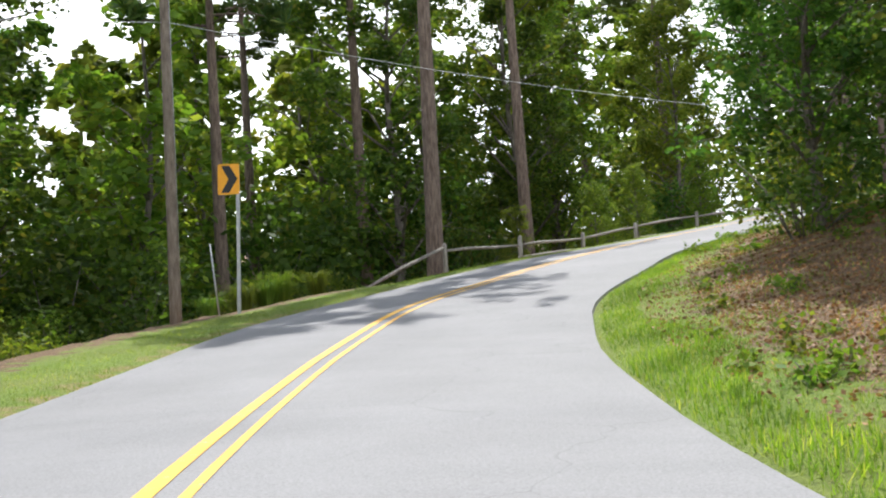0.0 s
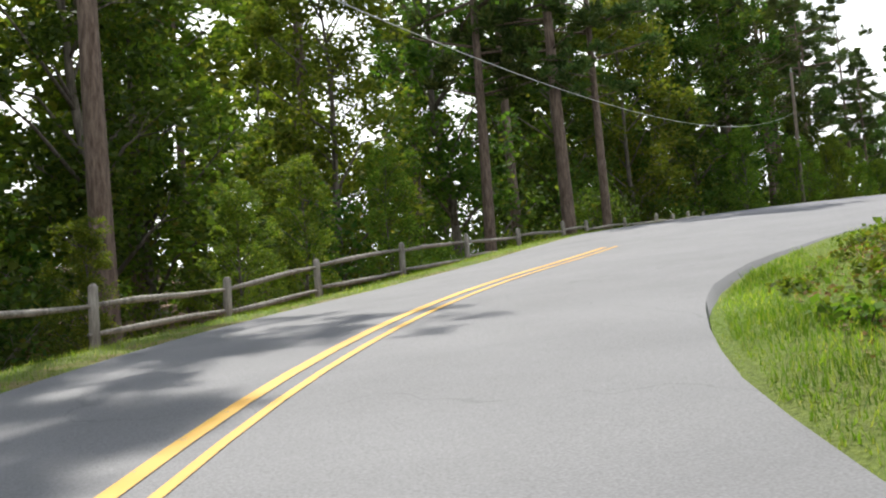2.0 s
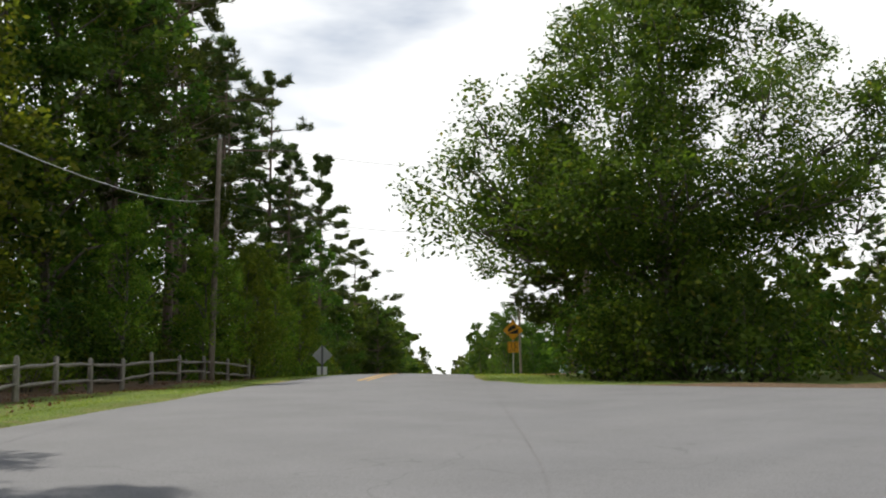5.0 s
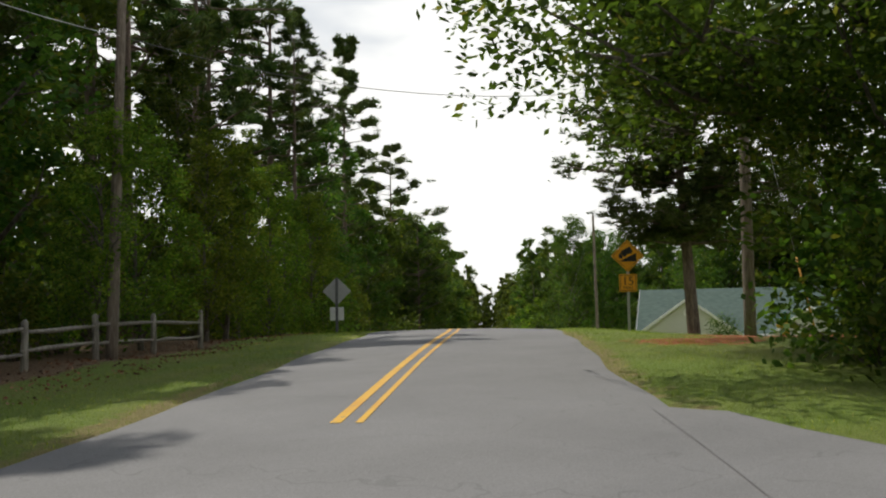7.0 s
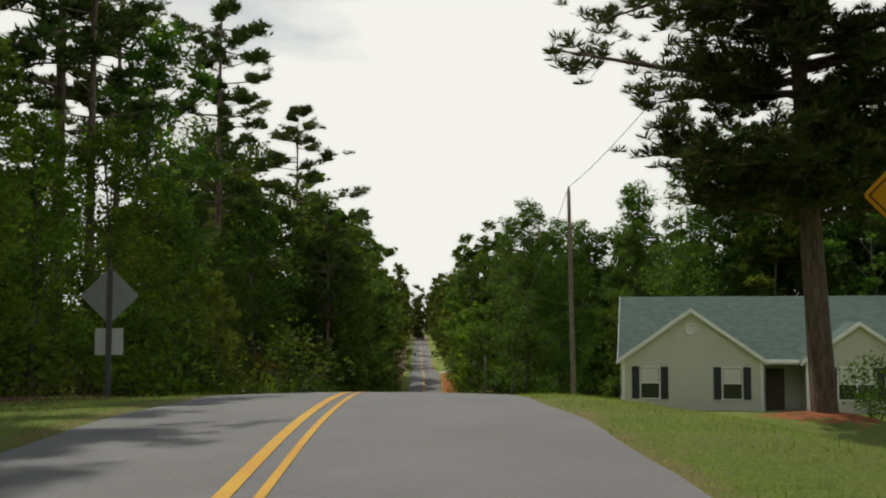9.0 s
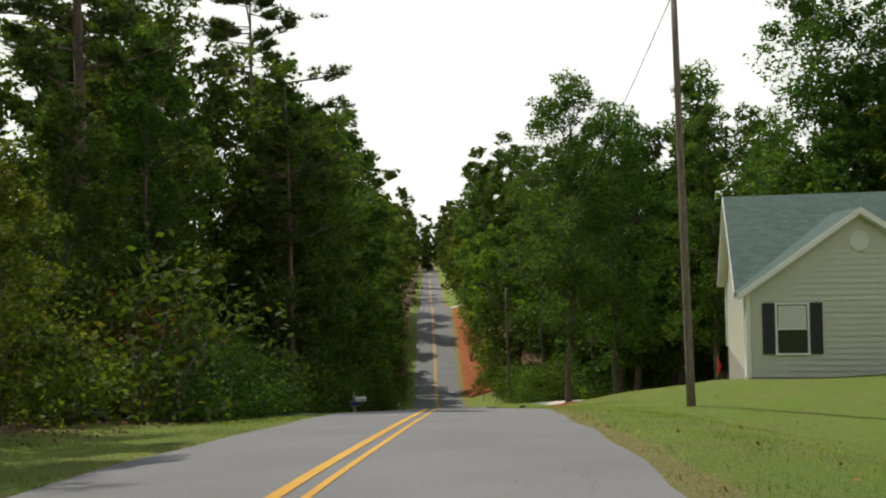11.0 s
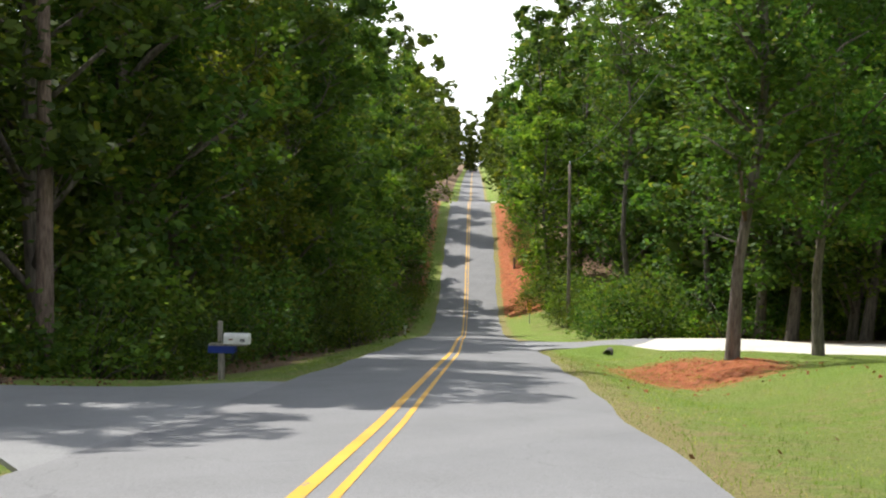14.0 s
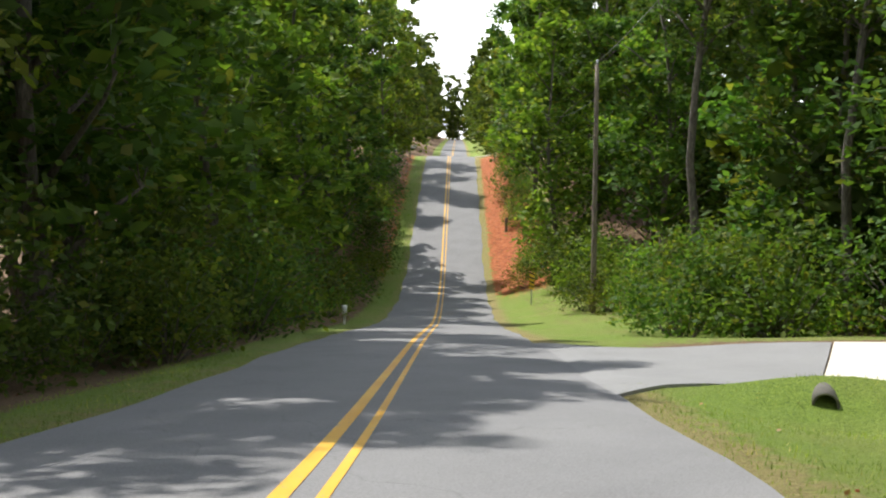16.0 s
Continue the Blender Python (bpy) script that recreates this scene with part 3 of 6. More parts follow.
def broadleaf_meshes(height, spread, low, clumps, leaves, size, leaf, trunk_r, name, skirt=0.0, dense=1.0):
    """Trunk and forking limbs; each limb bears a bough, a domed mass of leaf sprays, with gaps between the boughs."""
    wood = Tubes()
    lean = rng.uniform(-0.05, 0.05, 2)
    hs = np.linspace(0, height * 0.88, 8)
    axis = np.stack([lean[0] * hs + 0.012 * height * np.sin(hs * 0.5 + 1), lean[1] * hs + 0.012 * height * np.sin(hs * 0.42), hs], 1)
    wood.add(np.r_[[axis[0] + (0, 0, -0.4)], axis], np.r_[trunk_r * 1.55, trunk_r * 1.2, trunk_r * 0.95 * (1 - np.arange(1, 8) / 8.4)], 9)
    boughs = max(14, clumps // 7)
    sprays = max(5, clumps // boughs)
    per = max(6, leaves // (boughs * sprays))
    turn, pts = rng.uniform(0, 6.28), []
    for b in range(boughs):
        f = np.clip((b + rng.uniform(0, 1)) / boughs, 0.0, 1.0) ** (1.0 + 0.5 * (skirt > 0))
        az = turn + b * 2.4 + rng.normal(0, 0.35)
        wide = spread * (np.sin(math.pi * (0.20 + 0.74 * f)) ** 0.75 + skirt * (1 - f) ** 3) * (0.80 + 0.26 * np.sin(3 * az + turn) * np.sin(2 * az + f * 4))
        out = wide * (rng.uniform(0.35, 1.0) ** 0.5 if b % 4 else rng.uniform(0.1, 0.5))
        rb = spread * rng.uniform(0.24, 0.40) * (1 - 0.35 * f) * dense
        h = low + rb * 0.45 + (height - low - rb * 0.9) * f
        if skirt and out > 4.6:
            h = max(h, 6.4 - 0.12 * out)
        d = np.array([math.cos(az), math.sin(az), 0])
        h0 = np.clip(h - 0.55 * out - 0.4, low * 0.5, height * 0.82)
        p0 = np.array([np.interp(h0, hs, axis[:, 0]), np.interp(h0, hs, axis[:, 1]), h0])
        c = np.array([p0[0], p0[1], h]) + d * max(out - rb * 0.35, 0.1)
        pm = p0 * 0.45 + c * 0.55 + np.array([0, 0, 0.10 * out]) + rng.normal(0, 0.06 * out, 3)
        r0 = trunk_r * 0.45 * (1 - 0.6 * h0 / height)
        if b % 4 == 0 or skirt == 0:
            r0 *= 0.6 if skirt else 1.0
            wood.add([p0, pm, c], [r0, r0 * 0.62, r0 * 0.22], 5)
        way = rng.normal(size=(sprays, 3))
        way /= np.linalg.norm(way, axis=1)[:, None]
        way[:, 2] = np.where(way[:, 2] < -0.5, -way[:, 2], way[:, 2])
        cen = c + way * np.array([1, 1, 0.95]) * rb * rng.uniform(0.55, 1.12, sprays)[:, None]
        for q in cen[: 2 + sprays // 6]:
            wood.add([c - (c - pm) * 0.3, c * 0.5 + q * 0.5 + np.array([0, 0, 0.05]), q], [r0 * 0.3, r0 * 0.16, r0 * 0.07], 4)
        span = rb * 0.34 * (7.0 / sprays) ** 0.33 * rng.uniform(0.7, 1.25, sprays)
        spread_out = rng.normal(size=(sprays, per, 3))
        spread_out *= (1.75 * rng.uniform(0.03, 1, (sprays, per)) ** 0.42 / np.linalg.norm(spread_out, axis=2))[:, :, None] * np.array([1, 1, 0.75])
        # leaves hang lower towards the rim of a spray
        spread_out[:, :, 2] -= 0.15 * (spread_out[:, :, 0] ** 2 + spread_out[:, :, 1] ** 2) ** 0.5
        pts.append((cen[:, None, :] + spread_out * span[:, None, None]).reshape(-1, 3))
    pts = np.concatenate(pts)
    pts[:, 2] = np.maximum(pts[:, 2], low * 0.75)
    if skirt:       # clear of the road
        pts = pts[(np.hypot(pts[:, 0], pts[:, 1]) < 5.2) | (pts[:, 2] > 4.3)]
    return wood.mesh(name + "_trunk", bark_oak), quads_mesh(name + "_crown", leaf_quads(pts, size), leaf)


def pine_meshes(height, spread, low, whorls, tufts, needles, size, trunk_r, name, loose=0.22, broad=0.10):
    """A straight bole with uneven boughs; each ends in several upswept plumes of needle tufts."""
    wood = Tubes()
    hs = np.linspace(0, height, 9)
    bend = rng.uniform(-0.25, 0.25, 2)
    axis = np.stack([bend[0] * np.sin(hs / height * 3), bend[1] * np.sin(hs / height * 2.5), hs], 1)
    wood.add(np.r_[[axis[0] + (0, 0, -0.4)], axis], np.r_[trunk_r * 1.35, trunk_r * 1.1, trunk_r * np.linspace(0.97, 0.10, 8)], 9)
    pts, turn = [], rng.uniform(0, 6.28)
    for w in range(whorls):
        for _ in range(rng.integers(3, 6)):
            if rng.random() < 0.18:
                continue
            f = np.clip((w + rng.uniform(-0.7, 0.7)) / (whorls - 1), 0, 1)
            h = low + (height - low) * f * 0.985
            az = rng.uniform(0, 2 * np.pi)
            reach = spread * (0.55 + 0.45 * np.sin(f * 2.4 + 0.5)) * (1 - 0.72 * f ** 3.6) * (0.85 + 0.25 * np.sin(2 * az + turn + 5 * f))
            r = reach * rng.uniform(0.45, 1.15)
            d = np.array([np.cos(az), np.sin(az), 0])
            across = np.array([-d[1], d[0], 0])
            p0 = np.array([np.interp(h, hs, axis[:, 0]), np.interp(h, hs, axis[:, 1]), h])
            rise = rng.uniform(-0.10, 0.40)
            p1 = p0 + d * r * 0.55 + np.array([0, 0, (rise * 0.4 + 0.02) * r]) + across * rng.normal(0, 0.06 * r)
            p2 = p0 + d * r + np.array([0, 0, rise * r])
            rb = 0.012 + 0.014 * r
            wood.add([p0, p1, p2], [rb, rb * 0.7, rb * 0.25], 4)
            plumes = max(3, tufts // 3)
            for _ in range(plumes):
                t = rng.uniform(0.34 if loose < 0.4 else 0.1, 1.0) ** 0.6
                base = (1 - t) ** 2 * p0 + 2 * t * (1 - t) * p1 + t * t * p2
                tip = base + across * rng.normal(0, 0.20 * r) * (1.25 - 0.5 * t) + d * 0.10 * r * rng.uniform(0, 1) + np.array([0, 0, rng.normal(0.10, 0.35 * loose + 0.06 * r * 0.5)])
                if loose > 0.4:
                    wood.add([base, base * 0.4 + tip * 0.6, tip], [0.014, 0.010, 0.006], 3)
                for e in np.linspace(0.25, 1.0, max(3, tufts // plumes)):
                    pts.append(base + (tip - base) * e + rng.normal(0, 0.30 * loose, 3))
    pts = np.array(pts)
    n = len(pts)
    cen = np.repeat(pts, needles, 0)
    way = rng.normal(size=(n * needles, 3))
    way[:, 2] = np.abs(way[:, 2]) * 0.8 + 0.10
    way /= np.linalg.norm(way, axis=1)[:, None]
    cross = np.cross(way, rng.normal(size=(n * needles, 3)))
    cross /= np.maximum(np.linalg.norm(cross, axis=1), 1e-6)[:, None]
    ln = size * rng.uniform(0.7, 1.3, n * needles)[:, None]
    wd = ln * broad
    quad = np.stack([cen, cen + way * ln * 0.6 + cross * wd, cen + way * ln, cen + way * ln * 0.6 - cross * wd], 1)
    return wood.mesh(name + "_trunk", bark_pine), quads_mesh(name + "_crown", quad, leaf_pine)


def bush_mesh(height, spread, clumps, leaves, size, leaf, name):
    stems = Tubes()
    ang = rng.uniform(0, 2 * np.pi, clumps)
    r = np.sqrt(rng.uniform(0, 1, clumps)) * spread
    h = height * rng.uniform(0.15, 1.0, clumps) * (1 - 0.45 * (r / spread) ** 2)
    cen = np.stack([np.cos(ang) * r, np.sin(ang) * r, h], 1)
    for c in cen[:14]:
        stems.add([(c[0] * 0.15, c[1] * 0.15, -0.1), (c[0] * 0.55, c[1] * 0.55, c[2] * 0.6), tuple(c)], [0.022, 0.016, 0.006], 4)
    per = leaves // clumps
    pts = np.repeat(cen, per, 0) + rng.normal(size=(clumps * per, 3)) * np.array([0.34, 0.34, 0.26]) * spread * 0.62
    pts[:, 2] = np.abs(pts[:, 2])
    return stems.mesh(name + "_stem", bark_oak), quads_mesh(name + "_leaves", leaf_quads(pts, size, 0.6), leaf)


def plant(name, meshes, x, y, turn, k, label, category, group="", sink=0.0, kz=None, second="crown", first="trunk"):
    m = Matrix.Translation((x, y, gz(x, y) - sink)) @ Matrix.Rotation(turn, 4, "Z") @ Matrix.Diagonal((k, k, kz or k, 1))
    t = thing(name, m, label, category, group)
    part(first, meshes[0], None, t)
    part(second, meshes[1], None, t)
    return t


NEAR_OAKS = [broadleaf_meshes(16, 4.4, 2.0, 230, 14000, 0.125, leaf_oak, 0.20, "oak"),
             broadleaf_meshes(19, 4.2, 1.8, 250, 15000, 0.125, leaf_oak, 0.19, "hickory"),
             broadleaf_meshes(13, 4.2, 0.8, 200, 12000, 0.115, leaf_light, 0.16, "sweetgum")]
MID_OAKS = [broadleaf_meshes(21, 4.8, 1.6, 170, 5600, 0.23, leaf_oak, 0.20, "mid_oak"),
            broadleaf_meshes(23, 4.5, 2.4, 170, 5600, 0.23, leaf_oak, 0.19, "mid_maple"),
            broadleaf_meshes(17, 4.8, 0.8, 160, 5200, 0.22, leaf_light, 0.17, "mid_gum")]
FAR_OAKS = [broadleaf_meshes(21, 5.2, 0.6, 120, 1500, 0.50, leaf_oak, 0.2, "far_oak"),
            broadleaf_meshes(19, 5.0, 0.5, 120, 1500, 0.50, leaf_oak, 0.2, "far_maple"),
            broadleaf_meshes(16, 5.0, 0.4, 120, 1500, 0.48, leaf_light, 0.2, "far_gum")]
NEAR_PINES = [pine_meshes(24, 4.2, 10.0, 20, 20, 15, 0.36, 0.24, "pine_one", 0.30), pine_meshes(26, 4.0, 13.0, 18, 20, 15, 0.36, 0.26, "pine_two", 0.30),
              pine_meshes(21, 4.4, 7.0, 20, 20, 15, 0.36, 0.22, "pine_three", 0.30)]
MID_PINES = [pine_meshes(25, 4.0, 10.5, 17, 14, 10, 0.52, 0.24, "mid_pine_one", 0.32), pine_meshes(23, 3.8, 11.0, 15, 14, 10, 0.52, 0.24, "mid_pine_two", 0.32)]
LONE_PINE = pine_meshes(26, 3.7, 8.5, 22, 26, 16, 0.36, 0.24, "lone_pine", 0.30)
ROUND_PINE = pine_meshes(26, 5.0, 14.0, 13, 34, 18, 0.36, 0.27, "round_pine", 0.30)
BUSHES = [bush_mesh(2.2, 1.5, 26, 1500, 0.085, leaf_light, "bush_one"), bush_mesh(2.8, 1.7, 28, 1600, 0.09, leaf_oak, "bush_two"),
          bush_mesh(1.4, 1.2, 20, 1100, 0.075, leaf_light, "bush_three")]

OAK_LABEL = "leafy green broadleaf tree at the edge of the wood"
PINE_LABEL = "tall straight pine with a bare reddish trunk"
BUSH_LABEL = "leafy green shrub in the undergrowth by the road"


def oak(pool, x, y, k=None, label=OAK_LABEL, group="woodland trees"):
    k = k or rng.uniform(0.85, 1.15)
    return plant("broadleaf_tree", pool[rng.integers(len(pool))], x, y, rng.uniform(0, 6.28), k, label, "tree", group)


def pine(pool, x, y, k=None, label=PINE_LABEL, group="woodland pines", which=None):
    k = k or rng.uniform(0.9, 1.12)
    return plant("pine_tree", pool[rng.integers(len(pool)) if which is None else which], x, y, rng.uniform(0, 6.28), k, label, "tree", group)


def bush(x, y, k=None, which=None, label=BUSH_LABEL):
    k = k or rng.uniform(0.7, 1.25)
    return plant("bush", BUSHES[rng.integers(3) if which is None else which], x, y, rng.uniform(0, 6.28), k, label, "bush", "roadside shrubs", second="leaves", first="stem")


YARD_OAKS = [broadleaf_meshes(20, 5.2, 4.0, 260, 21000, 0.115, leaf_oak, 0.18, "yard_oak"), broadleaf_meshes(19, 4.8, 3.6, 230, 18000, 0.115, leaf_oak, 0.2, "yard_maple")]
BIG_OAK = broadleaf_meshes(16.5, 10.4, 1.9, 1300, 122000, 0.100, leaf_oak, 0.36, "big_oak", 0.22, 0.58)
YARD_PINE = pine_meshes(16.5, 4.8, 4.2, 40, 60, 30, 0.25, 0.27, "yard_pine", 0.5, 0.07)
TALL_TREE = broadleaf_meshes(24, 4.0, 10.0, 150, 10500, 0.11, leaf_oak, 0.22, "tall_tree")
RUST_BUSH = bush_mesh(2.6, 1.5, 26, 1500, 0.085, leaf_rust, "rust_bush")

# pines that stand out, by the fence and along the wood's edge
for x, y, k, w in ((-1.7, 41.0, 1.05, 1), (1.7, 31.7, 1.05, 1), (4.9, 38.6, 0.95, 1), (13.3, 56.4, 1.0, 1), (21.7, 51.7, 1.12, 2), (19.2, 53.4, 1.0, 2), (23.2, 51.6, 0.8, 2), (7.0, 60.0, 1.0, 1), (-7.5, 46, 1.0, 1)):
    pine(NEAR_PINES, x, y, k, which=w)
for s_, u_, k, w in ((45, -13.5, 1.12, 0), (50.5, -14.0, 1.15, 2), (59, -13.8, 1.12, 2), (54.5, -15.5, 1.12, 0), (64.5, -15.0, 1.12, 2), (70, -13.3, 1.08, 0), (67.5, -16.5, 1.1, 2), (79.5, -14.5, 0.84, 1), (110.6, -8.6, 0.66, 1), (104, -16, 0.75, 1)):
    pine(NEAR_PINES, *su(s_, u_), k, which=w)


for meshes_, s_, u_, top_, lab in ((LONE_PINE, 92.3, -12.6, 30.2, "tall slender pine standing above the wood"), (ROUND_PINE, 122.0, -12.3, 26.4, "pine with a broad rounded crown above the wood")):
    x, y = su(s_, u_)
    plant("pine_tree", meshes_, x, y, s_, (top_ - gz(x, y)) / 26.0, lab, "tree", "woodland pines")


def scatter(s0, s1, u0, u1, gap, keep, put):
    """Places in a stretch of the plan, at least about gap apart, where keep(off, edge, s, u) holds."""
    n = int((s1 - s0) * (u1 - u0) / (gap * gap) * 2.2)
    got = []
    cand = np.stack([rng.uniform(s0, s1, n), rng.uniform(u0, u1, n)], 1)
    xy = ORIGIN + cand[:, :1] * ALONG + (cand[:, 1:] + drift(cand[:, :1])) * RIGHT
    zr, off, edge = near_line(xy[:, 0], xy[:, 1])
    for (s, u), o, e in zip(cand, off, edge):
        if not keep(o, e, s, u) or any((s - a) ** 2 + (u - b) ** 2 < gap * gap for a, b in got):
            continue
        got.append((s, u))
        put(*su(s, u))


def low_wood(x, y):
    return 34 < plan(x, y)[0] < 100


def far_low(x, y):
    return plan(x, y)[0] > 73


def edge_tree(x, y):
    if not low_wood(x, y):
        oak(NEAR_OAKS, x, y) if rng.random() < 0.85 else pine(MID_PINES, x, y)
    elif far_low(x, y):
        oak(NEAR_OAKS[2:] if rng.random() < 0.6 else NEAR_OAKS, x, y, rng.uniform(0.50, 0.66))
    elif rng.random() < 0.78:
        oak(NEAR_OAKS[2:] if rng.random() < 0.6 else NEAR_OAKS, x, y, rng.uniform(0.55, 0.80))
    else:
        pine(NEAR_PINES, x, y, rng.uniform(0.75, 1.0))


def inner_tree(x, y):
    if not low_wood(x, y):
        oak(MID_OAKS, x, y) if rng.random() < 0.72 else pine(MID_PINES, x, y)
    elif far_low(x, y):
        oak(MID_OAKS, x, y, rng.uniform(0.45, 0.60))
    else:
        oak(MID_OAKS, x, y, rng.uniform(0.6, 0.85)) if rng.random() < 0.6 else pine(MID_PINES, x, y, rng.uniform(0.8, 1.05))


far_leaves, far_trunks = {0: [], 1: []}, []


def back_tree(x, y, small=1.0):
    """Far trees, which nobody could count, are gathered into one mesh."""
    w = int(rng.integers(3))
    me = FAR_OAKS[w][1]
    v = np.empty(len(me.vertices) * 3, np.float32)
    me.vertices.foreach_get("co", v)
    v = v.reshape(-1, 3)
    a, k = rng.uniform(0, 6.28), rng.uniform(0.85, 1.2) * small
    c, s = math.cos(a), math.sin(a)
    z = gz(x, y)
    v = np.stack([(v[:, 0] * c - v[:, 1] * s) * k + x, (v[:, 0] * s + v[:, 1] * c) * k + y, v[:, 2] * k + z], 1)
    far_leaves[1 if w == 2 else 0].append(v.reshape(-1, 4, 3))
    for q in range(4):
        p0, p1 = 1.57 * q, 1.57 * (q + 1)
        far_trunks.append([(x + 0.22 * math.cos(p0), y + 0.22 * math.sin(p0), z - 0.3), (x + 0.22 * math.cos(p1), y + 0.22 * math.sin(p1), z - 0.3),
                           (x + 0.1 * math.cos(p1), y + 0.1 * math.sin(p1), z + 12 * k), (x + 0.1 * math.cos(p0), y + 0.1 * math.sin(p0), z + 12 * k)])


# the wood left of the road: an edge of bushy trees, taller ones behind
scatter(-78, 40, -30, 22, 4.6, lambda o, e, s, u: o < 0 and 9.6 < e < 15, edge_tree)
scatter(46, 134, -14.5, -10.5, 4.0, lambda o, e, s, u: not 99 < s < 110, edge_tree)
scatter(-82, 134, -40, 20, 5.6, lambda o, e, s, u: o < 0 and (16 if s < 46 else 11) < e < 26 and not (99 < s < 110 and e < 16), inner_tree)
scatter(-90, 150, -66, 5, 8.0, lambda o, e, s, u: o < 0 and 26 < e < 50, back_tree)
scatter(-60, 40, -30, 22, 2.6, lambda o, e, s, u: o < 0 and (5.2 if s < -40 else 7.0) < e < 12, lambda x, y: bush(x, y))
scatter(46, 132, -12, -7.6, 2.1, lambda o, e, s, u: not 98.5 < s < 110.5 and (s > 64 or u < -9.6), lambda x, y: bush(x, y, rng.uniform(0.8, 1.5)))
scatter(-60, 130, -34, 15, 4.6, lambda o, e, s, u: o < 0 and 12 < e < 24, lambda x, y: bush(x, y, rng.uniform(1.2, 2.2), 1))
scatter(-78, -18, -44, 12, 3.4, lambda o, e, s, u: o < 0 and 14 < e < 24, lambda x, y: bush(x, y, rng.uniform(1.5, 2.3), 1, "tall dark shrub deep in the wood"))
scatter(-90, -10, -60, 10, 6.0, lambda o, e, s, u: o < 0 and 34 < e < 48, lambda x, y: back_tree(x, y, 0.8))
# both sides of the dip and the far hill
scatter(134, 236, -15, -7.5, 4.2, lambda o, e, s, u: True, lambda x, y: oak(MID_OAKS, x, y, rng.uniform(0.95, 1.2)))
scatter(150, 236, 5.6, 16, 4.2, lambda o, e, s, u: u > (12.5 if s < 172 else 8.5 if s < 180 else 5.6), lambda x, y: oak(MID_OAKS, x, y, rng.uniform(0.9, 1.25)))
scatter(134, 236, -32, -15, 7.5, lambda o, e, s, u: True, back_tree)
scatter(150, 236, 16, 36, 7.5, lambda o, e, s, u: True, back_tree)
scatter(246, 520, -16, -7.0, 7.0, lambda o, e, s, u: True, back_tree)
scatter(246, 520, 5.0, 14, 7.0, lambda o, e, s, u: True, back_tree)
scatter(520, 640, -60, 60, 12.0, lambda o, e, s, u: True, back_tree)
scatter(506, 532, -26, 24, 6.0, lambda o, e, s, u: True, back_tree)
scatter(134, 215, -7.4, -5.6, 2.2, lambda o, e, s, u: True, lambda x, y: bush(x, y, rng.uniform(0.8, 1.5)))
scatter(144, 186, 5.4, 9.0, 1.7, lambda o, e, s, u: u > 5.2 + 1.5 * (s < 150) and not (150 < s < 163 and u < 7.4) and not (166 < s < 180 and u < 6.8), lambda x, y: bush(x, y, rng.uniform(0.8, 1.35)))
scatter(143, 166, 8.5, 24, 2.0, lambda o, e, s, u: s > 143.5 + 0.12 * u, lambda x, y: bush(x, y, rng.uniform(1.0, 1.6)))
for s_, u_, k in ((168.5, 7.7, 1.3), (171.0, 7.4, 1.4), (173.5, 7.5, 1.4), (176.0, 7.0, 1.3), (178.5, 6.8, 1.2)):
    bush(*su(s_, u_), k)
scatter(176, 232, 4.2, 6.2, 2.0, lambda o, e, s, u: True, lambda x, y: bush(x, y, rng.uniform(0.6, 1.1)))
# behind the house and the concrete drive
scatter(60, 150, -36, -22, 6.0, lambda o, e, s, u: True, lambda x, y: back_tree(x, y, 0.45))
scatter(-80, 60, -50, 30, 4.5, lambda o, e, s, u: o < 0 and 20 < e < 34, lambda x, y: back_tree(x, y, 0.42))
scatter(100, 152, 30, 48, 5.0, lambda o, e, s, u: True, lambda x, y: back_tree(x, y, 0.5))
scatter(150, 200, 15, 30, 5.0, lambda o, e, s, u: True, lambda x, y: back_tree(x, y, 0.5))
scatter(139, 152, 13, 44, 4.2, lambda o, e, s, u: True, lambda x, y: oak(NEAR_OAKS, x, y, rng.uniform(1.12, 1.38)))
scatter(108, 128, 24, 42, 5.2, lambda o, e, s, u: not (s > 122 and u < 31), inner_tree)
scatter(111, 122, 20, 36, 4.4, lambda o, e, s, u: True, lambda x, y: oak(NEAR_OAKS, x, y, rng.uniform(0.92, 1.2), "leafy broadleaf tree behind a house"))
scatter(100, 112, 36, 46, 5.2, lambda o, e, s, u: True, inner_tree)
scatter(60, 150, 38, 62, 8.0, lambda o, e, s, u: True, back_tree)
scatter(104, 138, 31, 36, 3.4, lambda o, e, s, u: True, lambda x, y: bush(x, y, 1.6, 1))
for s_, u_, k, w in ((117.5, 21.5, 1.22, 0), (119.5, 25.0, 1.34, 1), (116.5, 28.5, 1.30, 0), (120.5, 31.5, 1.38, 1), (114.5, 33.5, 1.25, 0), (116.5, 38.5, 1.3, 1)):
    plant("broadleaf_tree", YARD_OAKS[w], *su(s_, u_), 2.3 * s_, k, "very tall broadleaf tree behind a house", "tree", "yard trees")
for s_, u_, k in ((141.0, 14.5, 1.4), (142.0, 18.0, 1.45), (143.5, 21.5, 1.45)):
    oak(NEAR_OAKS, *su(s_, u_), k, "leafy broadleaf tree beyond a concrete drive")
for s_, u_, k in ((33.0, -15.0, 1.25), (37.0, -14.0, 1.2), (41.5, -16.0, 1.3), (29.0, -17.0, 1.3)):
    oak(NEAR_OAKS, *su(s_, u_), k)
